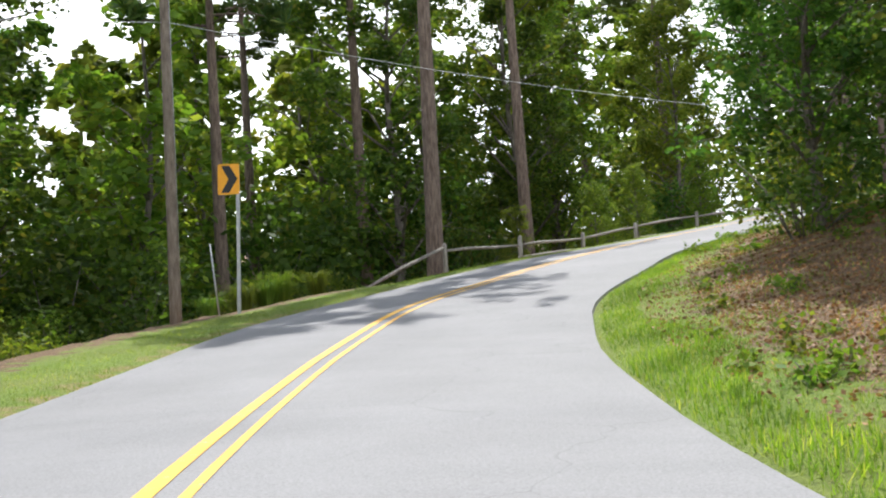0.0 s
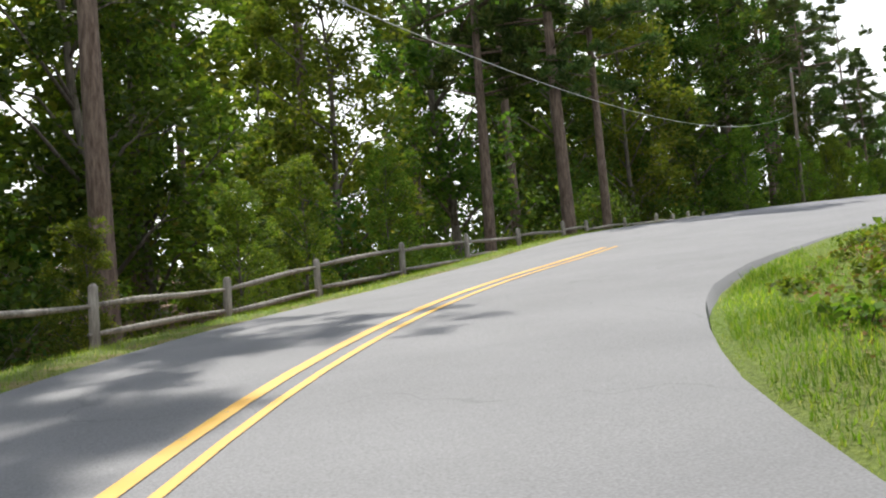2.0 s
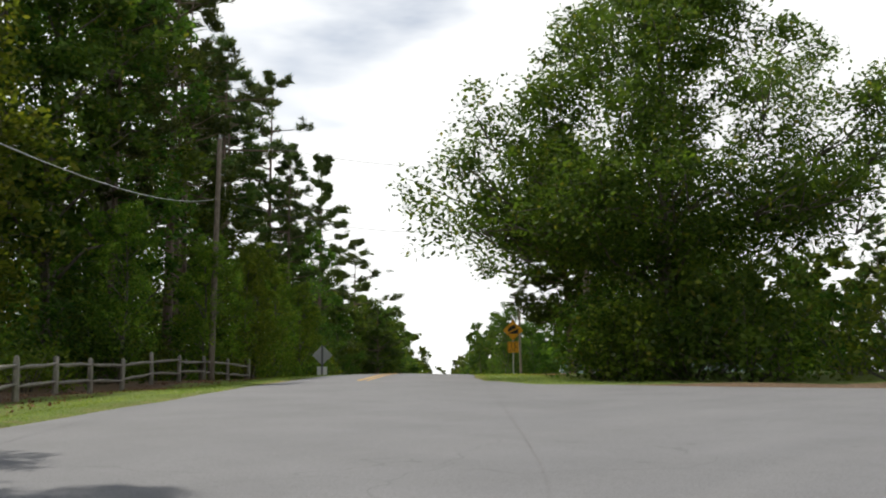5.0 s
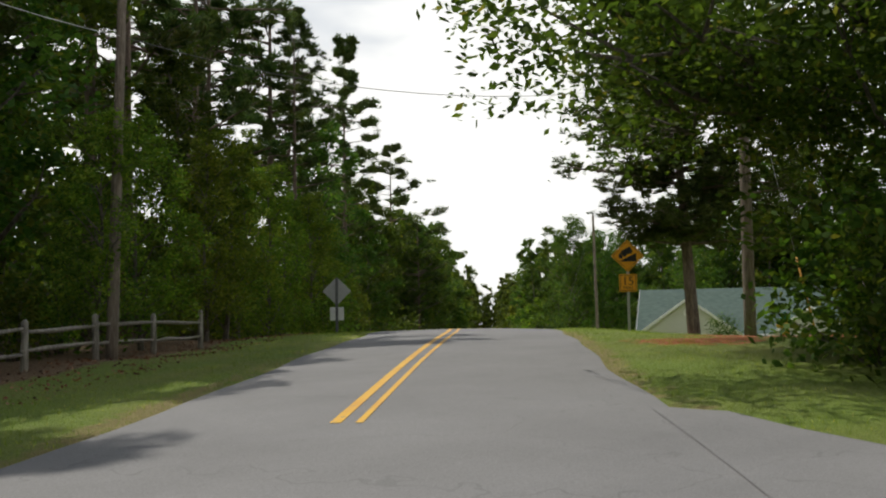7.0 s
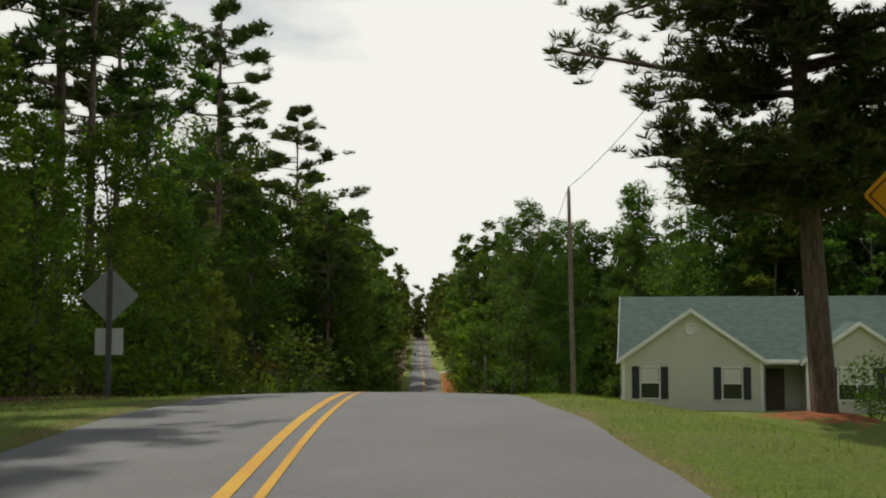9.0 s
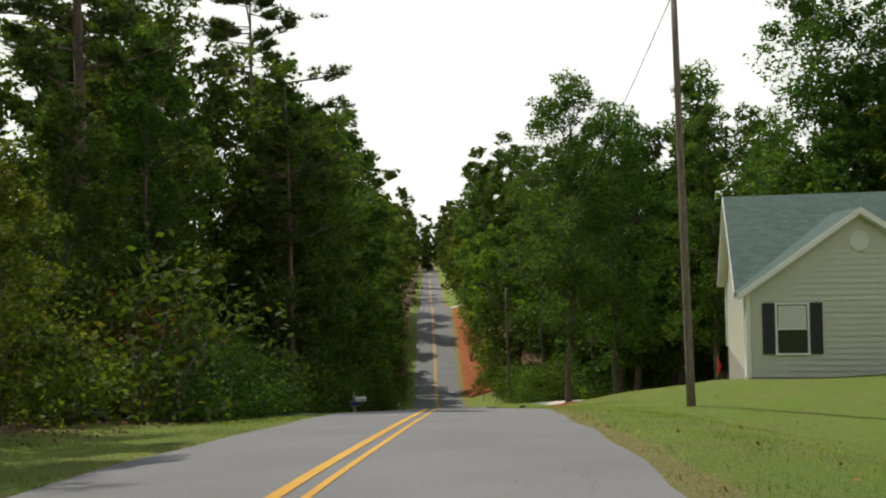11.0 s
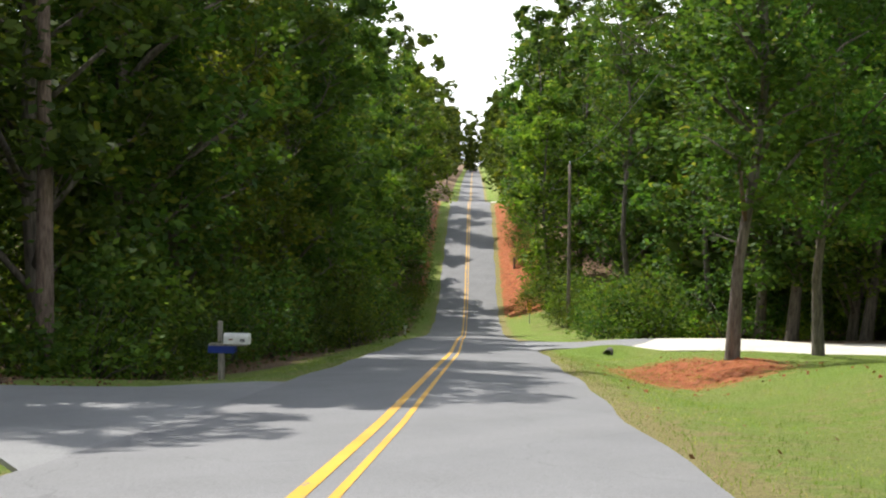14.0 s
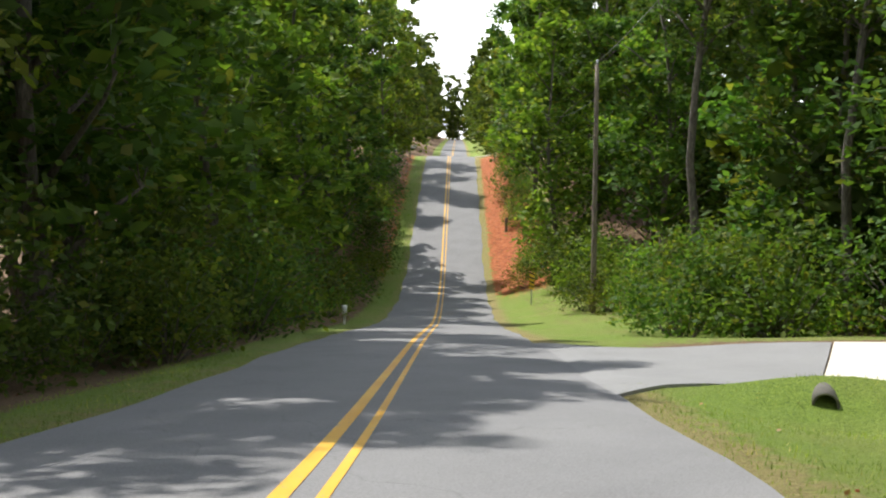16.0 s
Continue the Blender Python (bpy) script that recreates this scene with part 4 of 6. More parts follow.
# inside the bend, past the bank
scatter(-60, -18, 16, 60, 5.5, lambda o, e, s, u: o > 0 and 8.5 < e < 22, lambda x, y: oak(NEAR_OAKS, x, y, 0.85))
scatter(-60, -4, 22, 70, 8.0, lambda o, e, s, u: o > 0 and 22 < e < 48, back_tree)
scatter(12, 60, 30, 60, 6.0, lambda o, e, s, u: True, inner_tree)
for x, y, k in ((13.4, 17.4, 1.0), (14.3, 11.5, 1.1), (12.6, 6.0, 1.0), (14.8, 22.4, 0.9)):
    bush(x, y, k, 0)
tree_spots = ((117.5, 6.45, 0.92, 0, "tall broadleaf tree with a flared trunk in bare red clay"), (121.6, 9.8, 0.90, 0, "tall broadleaf tree beside a pale concrete drive"),
              (126.5, 17.5, 1.02, 1, "tall broadleaf tree beside a pale concrete drive"))
for s_, u_, k, w, lab in tree_spots:
    plant("broadleaf_tree", YARD_OAKS[w], *su(s_, u_), 1.3 * s_, k, lab, "tree", "yard trees")
plant("broadleaf_tree", BIG_OAK, *su(30.2, 9.3), 0.6, 0.95, "huge spreading broadleaf tree that overhangs the road", "tree")
yard_pine = plant("pine_tree", YARD_PINE, *su(56.6, 8.8), 2.1, 1.0, "broad dark leaning pine with level boughs in a mulched mound", "tree")
yard_pine.matrix_world = Matrix.Translation(yard_pine.matrix_world.translation) @ Matrix.Rotation(radians(-3.0), 4, Vector((float(ALONG[0]), float(ALONG[1]), 0.0))) @ Matrix.Rotation(2.1, 4, "Z")
for s_, u_, k, w in ((26.0, 6.0, 0.9, 1), (27.3, 6.3, 1.1, 1), (24.8, 6.9, 1.1, 0), (26.3, 7.6, 1.25, 0), (24.2, 8.6, 1.3, 1), (28.0, 7.0, 1.15, 0), (23.6, 10.2, 1.4, 1), (30.0, 7.0, 0.9, 0), (31.8, 8.0, 1.0, 0), (28.6, 8.4, 0.9, 1), (33.5, 9.6, 1.0, 0), (29.5, 10.5, 1.1, 1), (25.5, 8.5, 1.0, 0), (24, 11.5, 1.2, 0), (27.5, 12, 1.0, 1), (22.5, 14.5, 1.2, 0), (28, 15, 1.2, 1), (23, 18, 1.3, 0), (26, 20, 1.3, 1)):
    bush(*su(s_, u_), k, w, "loose shrub in the shade of a big tree")
bush(*su(56.9, 10.0), 0.5, 1, "dark rounded shrub in a mulched mound")
for s_, u_, k in ((86.0, -10.6, 1.2), (89.0, -11.0, 1.4), (91.6, -11.0, 1.5), (90.4, -11.6, 1.8)):
    plant("bush", RUST_BUSH, *su(s_, u_), s_, k, "shrub with leaves turning rust and yellow", "bush", "roadside shrubs", second="leaves", first="stem")
for x, y, k in ((9.7, 17.4, 0.62), (12.0, 14.4, 0.8), (12.2, 19.6, 0.75), (14.5, 9.0, 0.9)):
    oak(NEAR_OAKS, x, y, k, "leafy tree hung with vines on a bank inside the bend")
for s_, u_, k in ((34.5, -9.3, 0.45), (39, -9.8, 0.52), (43.5, -9.2, 0.5), (48, -9.6, 0.6), (28, -10.5, 0.5)):
    plant("broadleaf_tree", NEAR_OAKS[2], *su(s_, u_), s_, k, "young light green tree behind the rail fence", "tree", "woodland trees")
for x, y, k in ((9.4, 41.0, 0.30), (7.6, 38.9, 0.26), (12.8, 45.4, 0.34), (4.4, 35.4, 0.22)):
    plant("broadleaf_tree", NEAR_OAKS[2], x, y, x, k, "light green sapling behind the rail fence", "tree", "woodland trees")
for s_, u_, k in ((31.0, 22.0, 0.75), (37.0, 24.5, 0.8), (26.0, 26.0, 0.8), (20.0, 27.0, 0.85)):
    plant("broadleaf_tree", NEAR_OAKS[2], *su(s_, u_), s_, k, "light green tree beyond the side road", "tree", "yard trees")
for s_, u_, k in ((88.0, -6.6, 0.75), (90.5, -6.9, 0.9), (93.0, -6.5, 0.7), (85.0, -6.8, 0.8), (95.5, -7.2, 0.9), (86.5, -8.0, 1.1)):
    bush(*su(s_, u_), k, 1, "low dark shrub at the foot of the wood")
for s_, u_, k in ((52.5, -10.2, 0.55), (57.0, -10.0, 0.62), (61.5, -10.4, 0.58), (66.0, -10.0, 0.66), (71.0, -10.6, 0.55), (75.5, -10.3, 0.52), (80.0, -10.4, 0.48)):
    plant("broadleaf_tree", NEAR_OAKS[2], *su(s_, u_), 2.7 * s_, k, "light green spreading tree at the edge of the wood", "tree", "woodland trees")
bush(9.0, 16.6, 0.9, 1, "dark tangle of vines at the foot of a tree")
bush(10.0, 19.2, 0.8, 0, "leafy vines at the foot of a tree")
for s_, u_, k in ((156.5, 9.3, 1.0), (150.5, 13.0, 0.95)):
    plant("broadleaf_tree", TALL_TREE, *su(s_, u_), s_, k, "tall tree with a bare pale trunk behind the shrubs", "tree", "woodland trees")


def join_far():
    """The far wood: leaves of two greens and plain boles in one mesh."""
    quads = [np.array(far_trunks)] + [np.concatenate(far_leaves[k]) for k in (0, 1)]
    me = quads_mesh("far_wood", np.concatenate(quads), bark_oak)
    me.materials.append(leaf_oak)
    me.materials.append(leaf_light)
    me.polygons.foreach_set("material_index", np.repeat([0, 1, 2], [len(q) for q in quads]).astype(np.int32))
    tagged(part("far_wood", me, None), "distant green woodland behind the roadside trees", "wood", "", "stuff")


join_far()

# trees about the mouth of the left drive
for s_, u_, k in ((104.0, -16.5, 1.3), (109.3, -13.6, 1.3), (97.5, -13.0, 1.0), (112.5, -17.0, 1.4), (108.0, -19.0, 1.4), (117.5, -10.4, 0.8), (120.8, -10.2, 0.85), (94.5, -11.0, 0.75)):
    oak(NEAR_OAKS, *su(s_, u_), k)

# trees that lean out over the left verge beyond the drive
for s_ in (112.5, 117.5, 122.0, 127.0, 131.5, 137.0, 142.0):
    oak(NEAR_OAKS, *su(s_ + rng.uniform(-0.8, 0.8), -9.6 + rng.uniform(-0.6, 0.5)), rng.uniform(1.08, 1.28))
scatter(111, 150, -8.6, -6.8, 1.7, lambda o, e, s, u: True, lambda x, y: bush(x, y, rng.uniform(0.7, 1.1), 1))


# ---- fence, signs and poles ----
def upright(x, y, turn=0.0, lift=0.0):
    return Matrix.Translation((x, y, gz(x, y) + lift)) @ Matrix.Rotation(turn, 4, "Z")


ROAD_TURN = math.atan2(-ALONG[0], ALONG[1])      # turns +y to the straight road's direction


def fence_line():
    """A two-rail fence of split logs: round-topped posts with rails let into them."""
    way = [(2.1, 30.4), (4.45, 32.9), (6.7, 35.5), (8.9, 38.0), (11.8, 41.4), (14.7, 44.4), (17.3, 46.6), (19.9, 48.7), (21.4, 49.9), (24.1, 51.9), (26.6, 53.7)]
    last = np.array(way[-1])
    end = np.array([53.8, 75.2])
    steps = 11
    for k in range(1, steps + 1):
        way.append(tuple(last + (end - last) * k / steps + np.array([-0.5, 0.7]) * math.sin(k / steps * 3.14) * 1.6))
    fence = thing("split_rail_fence", Matrix.Identity(4), "weathered grey split-rail fence with two rails along the verge", "fence")
    tops = []
    for i, (x, y) in enumerate(way):
        z = gz(x, y)
        h = 1.02 + rng.uniform(-0.06, 0.10)
        tilt = rng.uniform(-0.03, 0.03, 2)
        t = Tubes()
        t.add([(x, y, z - 0.25), (x + tilt[0] * 0.4, y + tilt[1] * 0.4, z + h * 0.5), (x + tilt[0], y + tilt[1], z + h - 0.05), (x + tilt[0], y + tilt[1], z + h)],
              [0.085, 0.075, 0.07, 0.03], 7)
        part("post", t.mesh("post", weathered), None, fence)
        tops.append((x, y, z))
    for i in range(len(way) - 1):
        a, b = np.array(tops[i]), np.array(tops[i + 1])
        for level in (0.36, 0.80):
            if i == 0 and level < 0.5:
                continue
            d = (b - a) / np.linalg.norm(b - a)
            p, q = a - d * 0.12 + np.array([0, 0, level + rng.uniform(-0.06, 0.05)]), b + d * 0.12 + np.array([0, 0, level + rng.uniform(-0.06, 0.05)])
            t = Tubes()
            mids = [p + (q - p) * f + np.array([0, 0, rng.uniform(-0.03, 0.03)]) for f in (0.3, 0.65)]
            t.add([p, *mids, q], [0.03, 0.055, 0.05, 0.026], 5)
            part("rail", t.mesh("rail", weathered), None, fence)
    # the end rail that has slipped to the ground
    a = np.array(tops[0])
    gx, gy = -0.3, 27.9
    t = Tubes()
    t.add([(gx, gy, gz(gx, gy) + 0.06), ((a[0] + gx) / 2, (a[1] + gy) / 2, (a[2] + gz(gx, gy)) / 2 + 0.55), (a[0], a[1], a[2] + 0.95)], [0.045, 0.06, 0.05], 5)
    part("rail", t.mesh("rail", weathered), None, fence, "slipped rail leaning to the ground")
    return fence


fence_line()


def utility_pole(x, y, height, label, lean=(0.0, 0.0), insulator=True, r=0.145):
    z = gz(x, y)
    pole = thing("utility_pole", Matrix.Translation((x, y, z)), label, "utility pole", "utility poles")
    t = Tubes()
    n = 9
    t.add([(lean[0] * k / n, lean[1] * k / n, -0.3 + (height + 0.3) * k / n) for k in range(n + 1)], [r * (1 - 0.32 * k / n) for k in range(n + 1)], 12)
    part("shaft", t.mesh("shaft", pole_wood), None, pole)
    top = Vector((lean[0], lean[1], height))
    if insulator:
        t = Tubes()
        t.add([(top.x, top.y, height), (top.x, top.y, height + 0.05), (top.x, top.y, height + 0.12), (top.x, top.y, height + 0.2)], [0.05, 0.075, 0.045, 0.06], 10)
        part("insulator", t.mesh("insulator", galvanised), None, pole, "grey insulator on the pole top")
    t = Tubes()
    t.add([(top.x * 0.85 + 0.1, top.y * 0.85, height * 0.85), (top.x * 0.85 + 0.28, top.y * 0.85, height * 0.85)], [0.02, 0.02], 6)
    part("bracket", t.mesh("bracket", galvanised), None, pole)
    t = Tubes()
    t.add([(r * 0.98, 0, 0.1), (r * 0.9 + lean[0] * 0.5, lean[1] * 0.5, height * 0.5), (r * 0.72 + lean[0] * 0.9, lean[1] * 0.9, height * 0.9)], [0.008, 0.008, 0.008], 5)
    part("ground_wire", t.mesh("ground_wire", galvanised), None, pole)
    return Vector((x, y, z)) + top


POLE_A = utility_pole(-3.75, 22.2, 10.2, "tall weathered grey wooden utility pole on the verge", (0.1, -0.1))
POLE_B = utility_pole(49.0, 72.2, 17.05 - gz(49.0, 72.2), "tall grey wooden utility pole at the end of a rail fence", (0.75, 0.75))
POLE_E = utility_pole(*su(42.4, 7.7), 11.0, "stout wooden utility pole stained red at its foot", (0.05, 0.0), r=0.19)
POLE_C = utility_pole(*su(87.2, 6.35), 15.1 - gz(*su(87.2, 6.35)), "slim dark wooden utility pole beside a house", (-0.15, 0.15), r=0.13)
POLE_D = utility_pole(*su(164.2, 6.3), 11.5, "brown wooden utility pole among roadside shrubs", (0.15, 0.25), r=0.14)
POLE_F = utility_pole(*su(222.0, 6.0), 10.0, "wooden utility pole far up the road", r=0.14)


def cable(name, a, b, sag, label, r=0.012):
    pts = [a.lerp(b, f) - Vector((0, 0, sag * 4 * f * (1 - f))) for f in np.linspace(0, 1, 25)]
    t = Tubes()
    t.add([tuple(p) for p in pts], [r] * 25, 5)
    ob = part(name, t.mesh(name, wire_pale if "pale" in label else wire_black), None)
    return tagged(ob, label, "cable", "overhead cables")


wire_pale = simple("wire_pale", (0.55, 0.56, 0.56), 0.45, 0.3, 0.1, 5, 0)
LOW = Vector((0, 0, -2.6))
cable("overhead_cable", POLE_A + Vector((0, 0, -3.0)), POLE_B + LOW, 2.5, "pale sagging telephone cable between wooden poles", 0.008)
cable("overhead_cable", POLE_B + Vector((0, 0, 0.2)), POLE_E + Vector((0, 0, 0.2)), 0.9, "thin black overhead cable crossing the road")
cable("overhead_cable", POLE_B + LOW, POLE_E + LOW, 1.2, "thin black overhead cable crossing the road", 0.011)
cable("overhead_cable", POLE_E + Vector((0, 0, 0.2)), POLE_C + Vector((0, 0, 0.15)), 0.8, "thin black overhead cable between wooden poles", 0.014)
cable("overhead_cable", POLE_C + Vector((0, 0, 0.15)), POLE_D + Vector((0, 0, 0.1)), 2.2, "thin black overhead cable over the lawn", 0.014)
cable("overhead_cable", POLE_D + Vector((0, 0, -1.5)), POLE_F + Vector((0, 0, -1.0)), 2.2, "thin black overhead cable along the wood", 0.014)
cable("overhead_cable", POLE_A + Vector((0, 0, -3.0)), Vector((-26, 2, POLE_A.z - 2.4)), 1.2, "pale sagging telephone cable between wooden poles", 0.008)


def u_post(parent, height, sink=0.3, x=0.0, y=0.0, lean=0.0):
    bm = bmesh.new()
    box(bm, (x - 0.038, y - 0.004, -sink), (x + 0.038, y + 0.004, height))
    box(bm, (x - 0.038, y + 0.004, -sink), (x - 0.030, y + 0.03, height))
    box(bm, (x + 0.030, y + 0.004, -sink), (x + 0.038, y + 0.03, height))
    if lean:
        bmesh.ops.rotate(bm, verts=bm.verts, cent=(x, y, 0), matrix=Matrix.Rotation(lean, 3, "Y"))
    return part("post", bm, galvanised, parent, "galvanised steel channel post")


def plate(corners, y0, y1, radius=0.03):
    """A thin sheet of metal with rounded corners, in the xz plane."""
    bm = bmesh.new()
    pts = []
    n = len(corners)
    for i in range(n):
        p, a, b = Vector(corners[i]), Vector(corners[i - 1]), Vector(corners[(i + 1) % n])
        da, db = (a - p).normalized(), (b - p).normalized()
        for f in np.linspace(0, 1, 5):
            q = (p + da * radius) * (1 - f) ** 2 + p * 2 * f * (1 - f) + (p + db * radius) * f * f
            pts.append(q)
    front = [bm.verts.new((q[0], y0, q[1])) for q in pts]
    back = [bm.verts.new((q[0], y1, q[1])) for q in pts]
    bm.faces.new(front)
    bm.faces.new(back[::-1])
    for i in range(len(pts)):
        j = (i + 1) % len(pts)
        bm.faces.new((front[j], front[i], back[i], back[j]))
    bmesh.ops.recalc_face_normals(bm, faces=bm.faces)
    return bm


def shape(polys, y0, y1):
    bm = bmesh.new()
    for poly in polys:
        f = [bm.verts.new((x, y0, z)) for x, z in poly]
        g = [bm.verts.new((x, y1, z)) for x, z in poly]
        bm.faces.new(f)
        bm.faces.new(g[::-1])
        for i in range(len(poly)):
            j = (i + 1) % len(poly)
            bm.faces.new((f[j], f[i], g[i], g[j]))
    bmesh.ops.recalc_face_normals(bm, faces=bm.faces)
    return bm


def lettering(text, size, x, y, z, material, parent, name, label=""):
    cu = bpy.data.curves.new(name, "FONT")
    cu.body, cu.size, cu.align_x, cu.extrude = text, size, "CENTER", 0.001
    tmp = new("lettering_source", cu)
    deps = bpy.context.evaluated_depsgraph_get()
    me = bpy.data.meshes.new_from_object(tmp.evaluated_get(deps))
    bpy.data.objects.remove(tmp)
    me.transform(Matrix.Translation((x, y, z)) @ Matrix.Rotation(radians(90), 4, "X"))
    me.materials.clear()
    me.materials.append(material)
    return part(name, me, None, parent, label)


def chevron_sign():
    m = Matrix.Translation((-2.2, 21.15, gz(-2.2, 21.15))) @ Matrix.Rotation(radians(-8), 4, "Z") @ Matrix.Rotation(radians(2.2), 4, "Y")
    t = thing("chevron_sign", m, "yellow bend sign with a black chevron on a steel post", "road sign")
    top = 3.93 - m.translation.z
    u_post(t, top - 0.02, x=0.21)
    w, h = 0.255, 0.34
    c = top - h
    p = part("panel", plate([(-w, c - h), (w, c - h), (w, c + h), (-w, c + h)], -0.006, -0.002, 0.04), sign_yellow, t, "yellow reflective panel")
    part("chevron", shape([[(-0.175, c + 0.30), (0.02, c + 0.30), (0.21, c), (0.02, c - 0.30), (-0.175, c - 0.30), (0.0, c)]], -0.010, -0.0065), sign_black, p, "black chevron")
    return t


chevron_sign()
bx, by = -2.75, 22.3
stake = thing("bare_post", Matrix.Translation((bx, by, gz(bx, by))) @ Matrix.Rotation(radians(-5), 4, "Y"), "bare leaning steel post with no sign", "post")
s_ = Tubes()
s_.add([(0, 0, -0.3), (0, 0, 0.9), (0, 0, 1.75)], [0.022, 0.022, 0.02], 6)
part("post", s_.mesh("post", galvanised), None, stake)


def hill_sign():
    x, y = su(42.0, 4.05)
    m = upright(x, y, ROAD_TURN)
    t = thing("hill_sign", m, "orange-yellow steep hill sign with a speed plate below", "road sign")
    base = m.translation.z
    c = 9.26 - base
    u_post(t, c + 0.25)
    d = 0.55
    p = part("panel", plate([(0, c - d), (d, c), (0, c + d), (-d, c)], -0.006, -0.002, 0.05), sign_yellow, t, "orange-yellow diamond panel")
    p.scale, p.location = (0.89, 1, 0.89), (0, 0, c * 0.11)
    a, b = 0.50, 0.485
    part("border", shape([[(0, c + a), (a, c), (a - 0.02, c), (0, c + a - 0.02)], [(a, c), (0, c - a), (0, c - a + 0.02), (a - 0.02, c)],
                          [(0, c - a), (-a, c), (-a + 0.02, c), (0, c - a + 0.02)], [(-a, c), (0, c + a), (0, c + a - 0.02), (-a + 0.02, c)]], -0.0095, -0.0065), sign_black, p, "thin black border")
    part("slope_wedge", shape([[(-0.29, c - 0.19), (0.29, c - 0.19), (0.29, c + 0.10)]], -0.0098, -0.0065), sign_black, p, "black wedge of a slope")
    ang = math.atan2(0.29, 0.58)
    ca, sa = math.cos(ang), math.sin(ang)

    def on_slope(px, pz):
        return (-0.29 + px * ca - pz * sa, c - 0.155 + px * sa + pz * ca)

    lorry = [[on_slope(0.20, 0.05), on_slope(0.55, 0.05), on_slope(0.55, 0.25), on_slope(0.20, 0.25)],
             [on_slope(0.05, 0.05), on_slope(0.19, 0.05), on_slope(0.19, 0.20), on_slope(0.12, 0.20), on_slope(0.05, 0.12)]]
    for wx in (0.12, 0.26, 0.47):
        lorry.append([on_slope(wx + 0.035 * math.cos(k), 0.04 + 0.035 * math.sin(k)) for k in np.linspace(0, 2 * math.pi, 11)[:-1]])
    part("lorry", shape(lorry, -0.0102, -0.0065), sign_black, p, "black lorry on a slope")
    e = c - 0.545
    q = part("speed_plate", plate([(-0.265, e - 0.53), (0.265, e - 0.53), (0.265, e), (-0.265, e)], -0.006, -0.002, 0.03), sign_yellow, t, "orange-yellow square speed plate")
    k = 0.235
    part("border", shape([[(-k, e - 0.5), (k, e - 0.5), (k, e - 0.485), (-k, e - 0.485)], [(-k, e - 0.045), (k, e - 0.045), (k, e - 0.03), (-k, e - 0.03)],
                          [(-k, e - 0.485), (-k + 0.015, e - 0.485), (-k + 0.015, e - 0.045), (-k, e - 0.045)], [(k - 0.015, e - 0.485), (k, e - 0.485), (k, e - 0.045), (k - 0.015, e - 0.045)]],
                         -0.0095, -0.0065), sign_black, q, "thin black border")
    lettering("15", 0.36, 0, -0.008, e - 0.33, sign_black, q, "number", "black figures reading 15")
    lettering("MPH", 0.145, 0, -0.008, e - 0.465, sign_black, q, "words", "small black letters reading MPH")
    return t


hill_sign()


def sign_from_behind():
    x, y = su(57.1, -6.9)
    m = upright(x, y, ROAD_TURN + radians(4))
    t = thing("road_sign", m, "grey metal back of a diamond road sign with a plate below", "road sign")
    c = 8.87 - m.translation.z
    d = 0.64
    part("post", boxed((-0.06, -0.07, -0.3), (0.06, -0.01, c + 0.6), 0.006), pole_grey, t, "dark square post")
    part("panel", plate([(0, c - d), (d, c), (0, c + d), (-d, c)], -0.006, -0.001, 0.05), sign_back, t)
    part("plate", plate([(-0.31, c - 1.31), (0.31, c - 1.31), (0.31, c - 0.72), (-0.31, c - 0.72)], -0.006, -0.001, 0.03), plate_back, t, "pale back of a square plate")
    return t


pole_grey = simple("dark_steel", (0.11, 0.115, 0.12), 0.6, 0.4, 0.2, 8)
plate_back = simple("plate_back", (0.62, 0.63, 0.62), 0.5, 0.2, 0.1, 5)
sign_from_behind()

hydrant_yellow = simple("hydrant_yellow", (0.62, 0.40, 0.035), 0.45, 0, 0.2, 8)
hydrant_green = simple("hydrant_green", (0.03, 0.30, 0.17), 0.45, 0, 0.2, 8)
rust_red = simple("rust_red", (0.20, 0.07, 0.04), 0.8, 0, 0.3, 10)


def lathe(profile, sides=20):
    bm = bmesh.new()
    rings = [[bm.verts.new((r * math.cos(2 * math.pi * k / sides), r * math.sin(2 * math.pi * k / sides), z)) for k in range(sides)] for r, z in profile]
    for a, b in zip(rings[:-1], rings[1:]):
        for k in range(sides):
            j = (k + 1) % sides
            bm.faces.new((a[k], a[j], b[j], b[k]))
    bm.faces.new(rings[0][::-1])
    bm.faces.new(rings[-1])
    for f in bm.faces:
        f.smooth = True
    return bm


def turned(bm, m):
    bm.transform(m)
    return bm


def hydrant():
    x, y = su(41.6, 8.5)
    t = thing("fire_hydrant", upright(x, y, 0.4), "yellow fire hydrant with a green cap on the grass", "fire hydrant")
    part("base", lathe([(0.16, -0.1), (0.16, 0.02), (0.19, 0.03), (0.19, 0.07), (0.13, 0.08), (0.125, 0.16)]), rust_red, t, "rusty red base flange")
    part("barrel", lathe([(0.125, 0.16), (0.13, 0.2), (0.115, 0.24), (0.115, 0.55), (0.15, 0.57), (0.15, 0.61)]), hydrant_yellow, t)
    part("bonnet", lathe([(0.15, 0.61), (0.14, 0.67), (0.10, 0.74), (0.045, 0.78), (0.045, 0.83), (0.03, 0.84)]), hydrant_green, t, "green domed cap")
    for a in (0, 90, 180):
        part("nozzle", turned(lathe([(0.07, 0.08), (0.07, 0.16), (0.085, 0.165), (0.085, 0.22), (0.03, 0.225), (0.03, 0.255)], 14),
                              Matrix.Translation((0, 0, 0.44)) @ Matrix.Rotation(radians(a), 4, "Z") @ Matrix.Rotation(radians(90), 4, "Y")), hydrant_yellow, t)
    return t


hydrant()


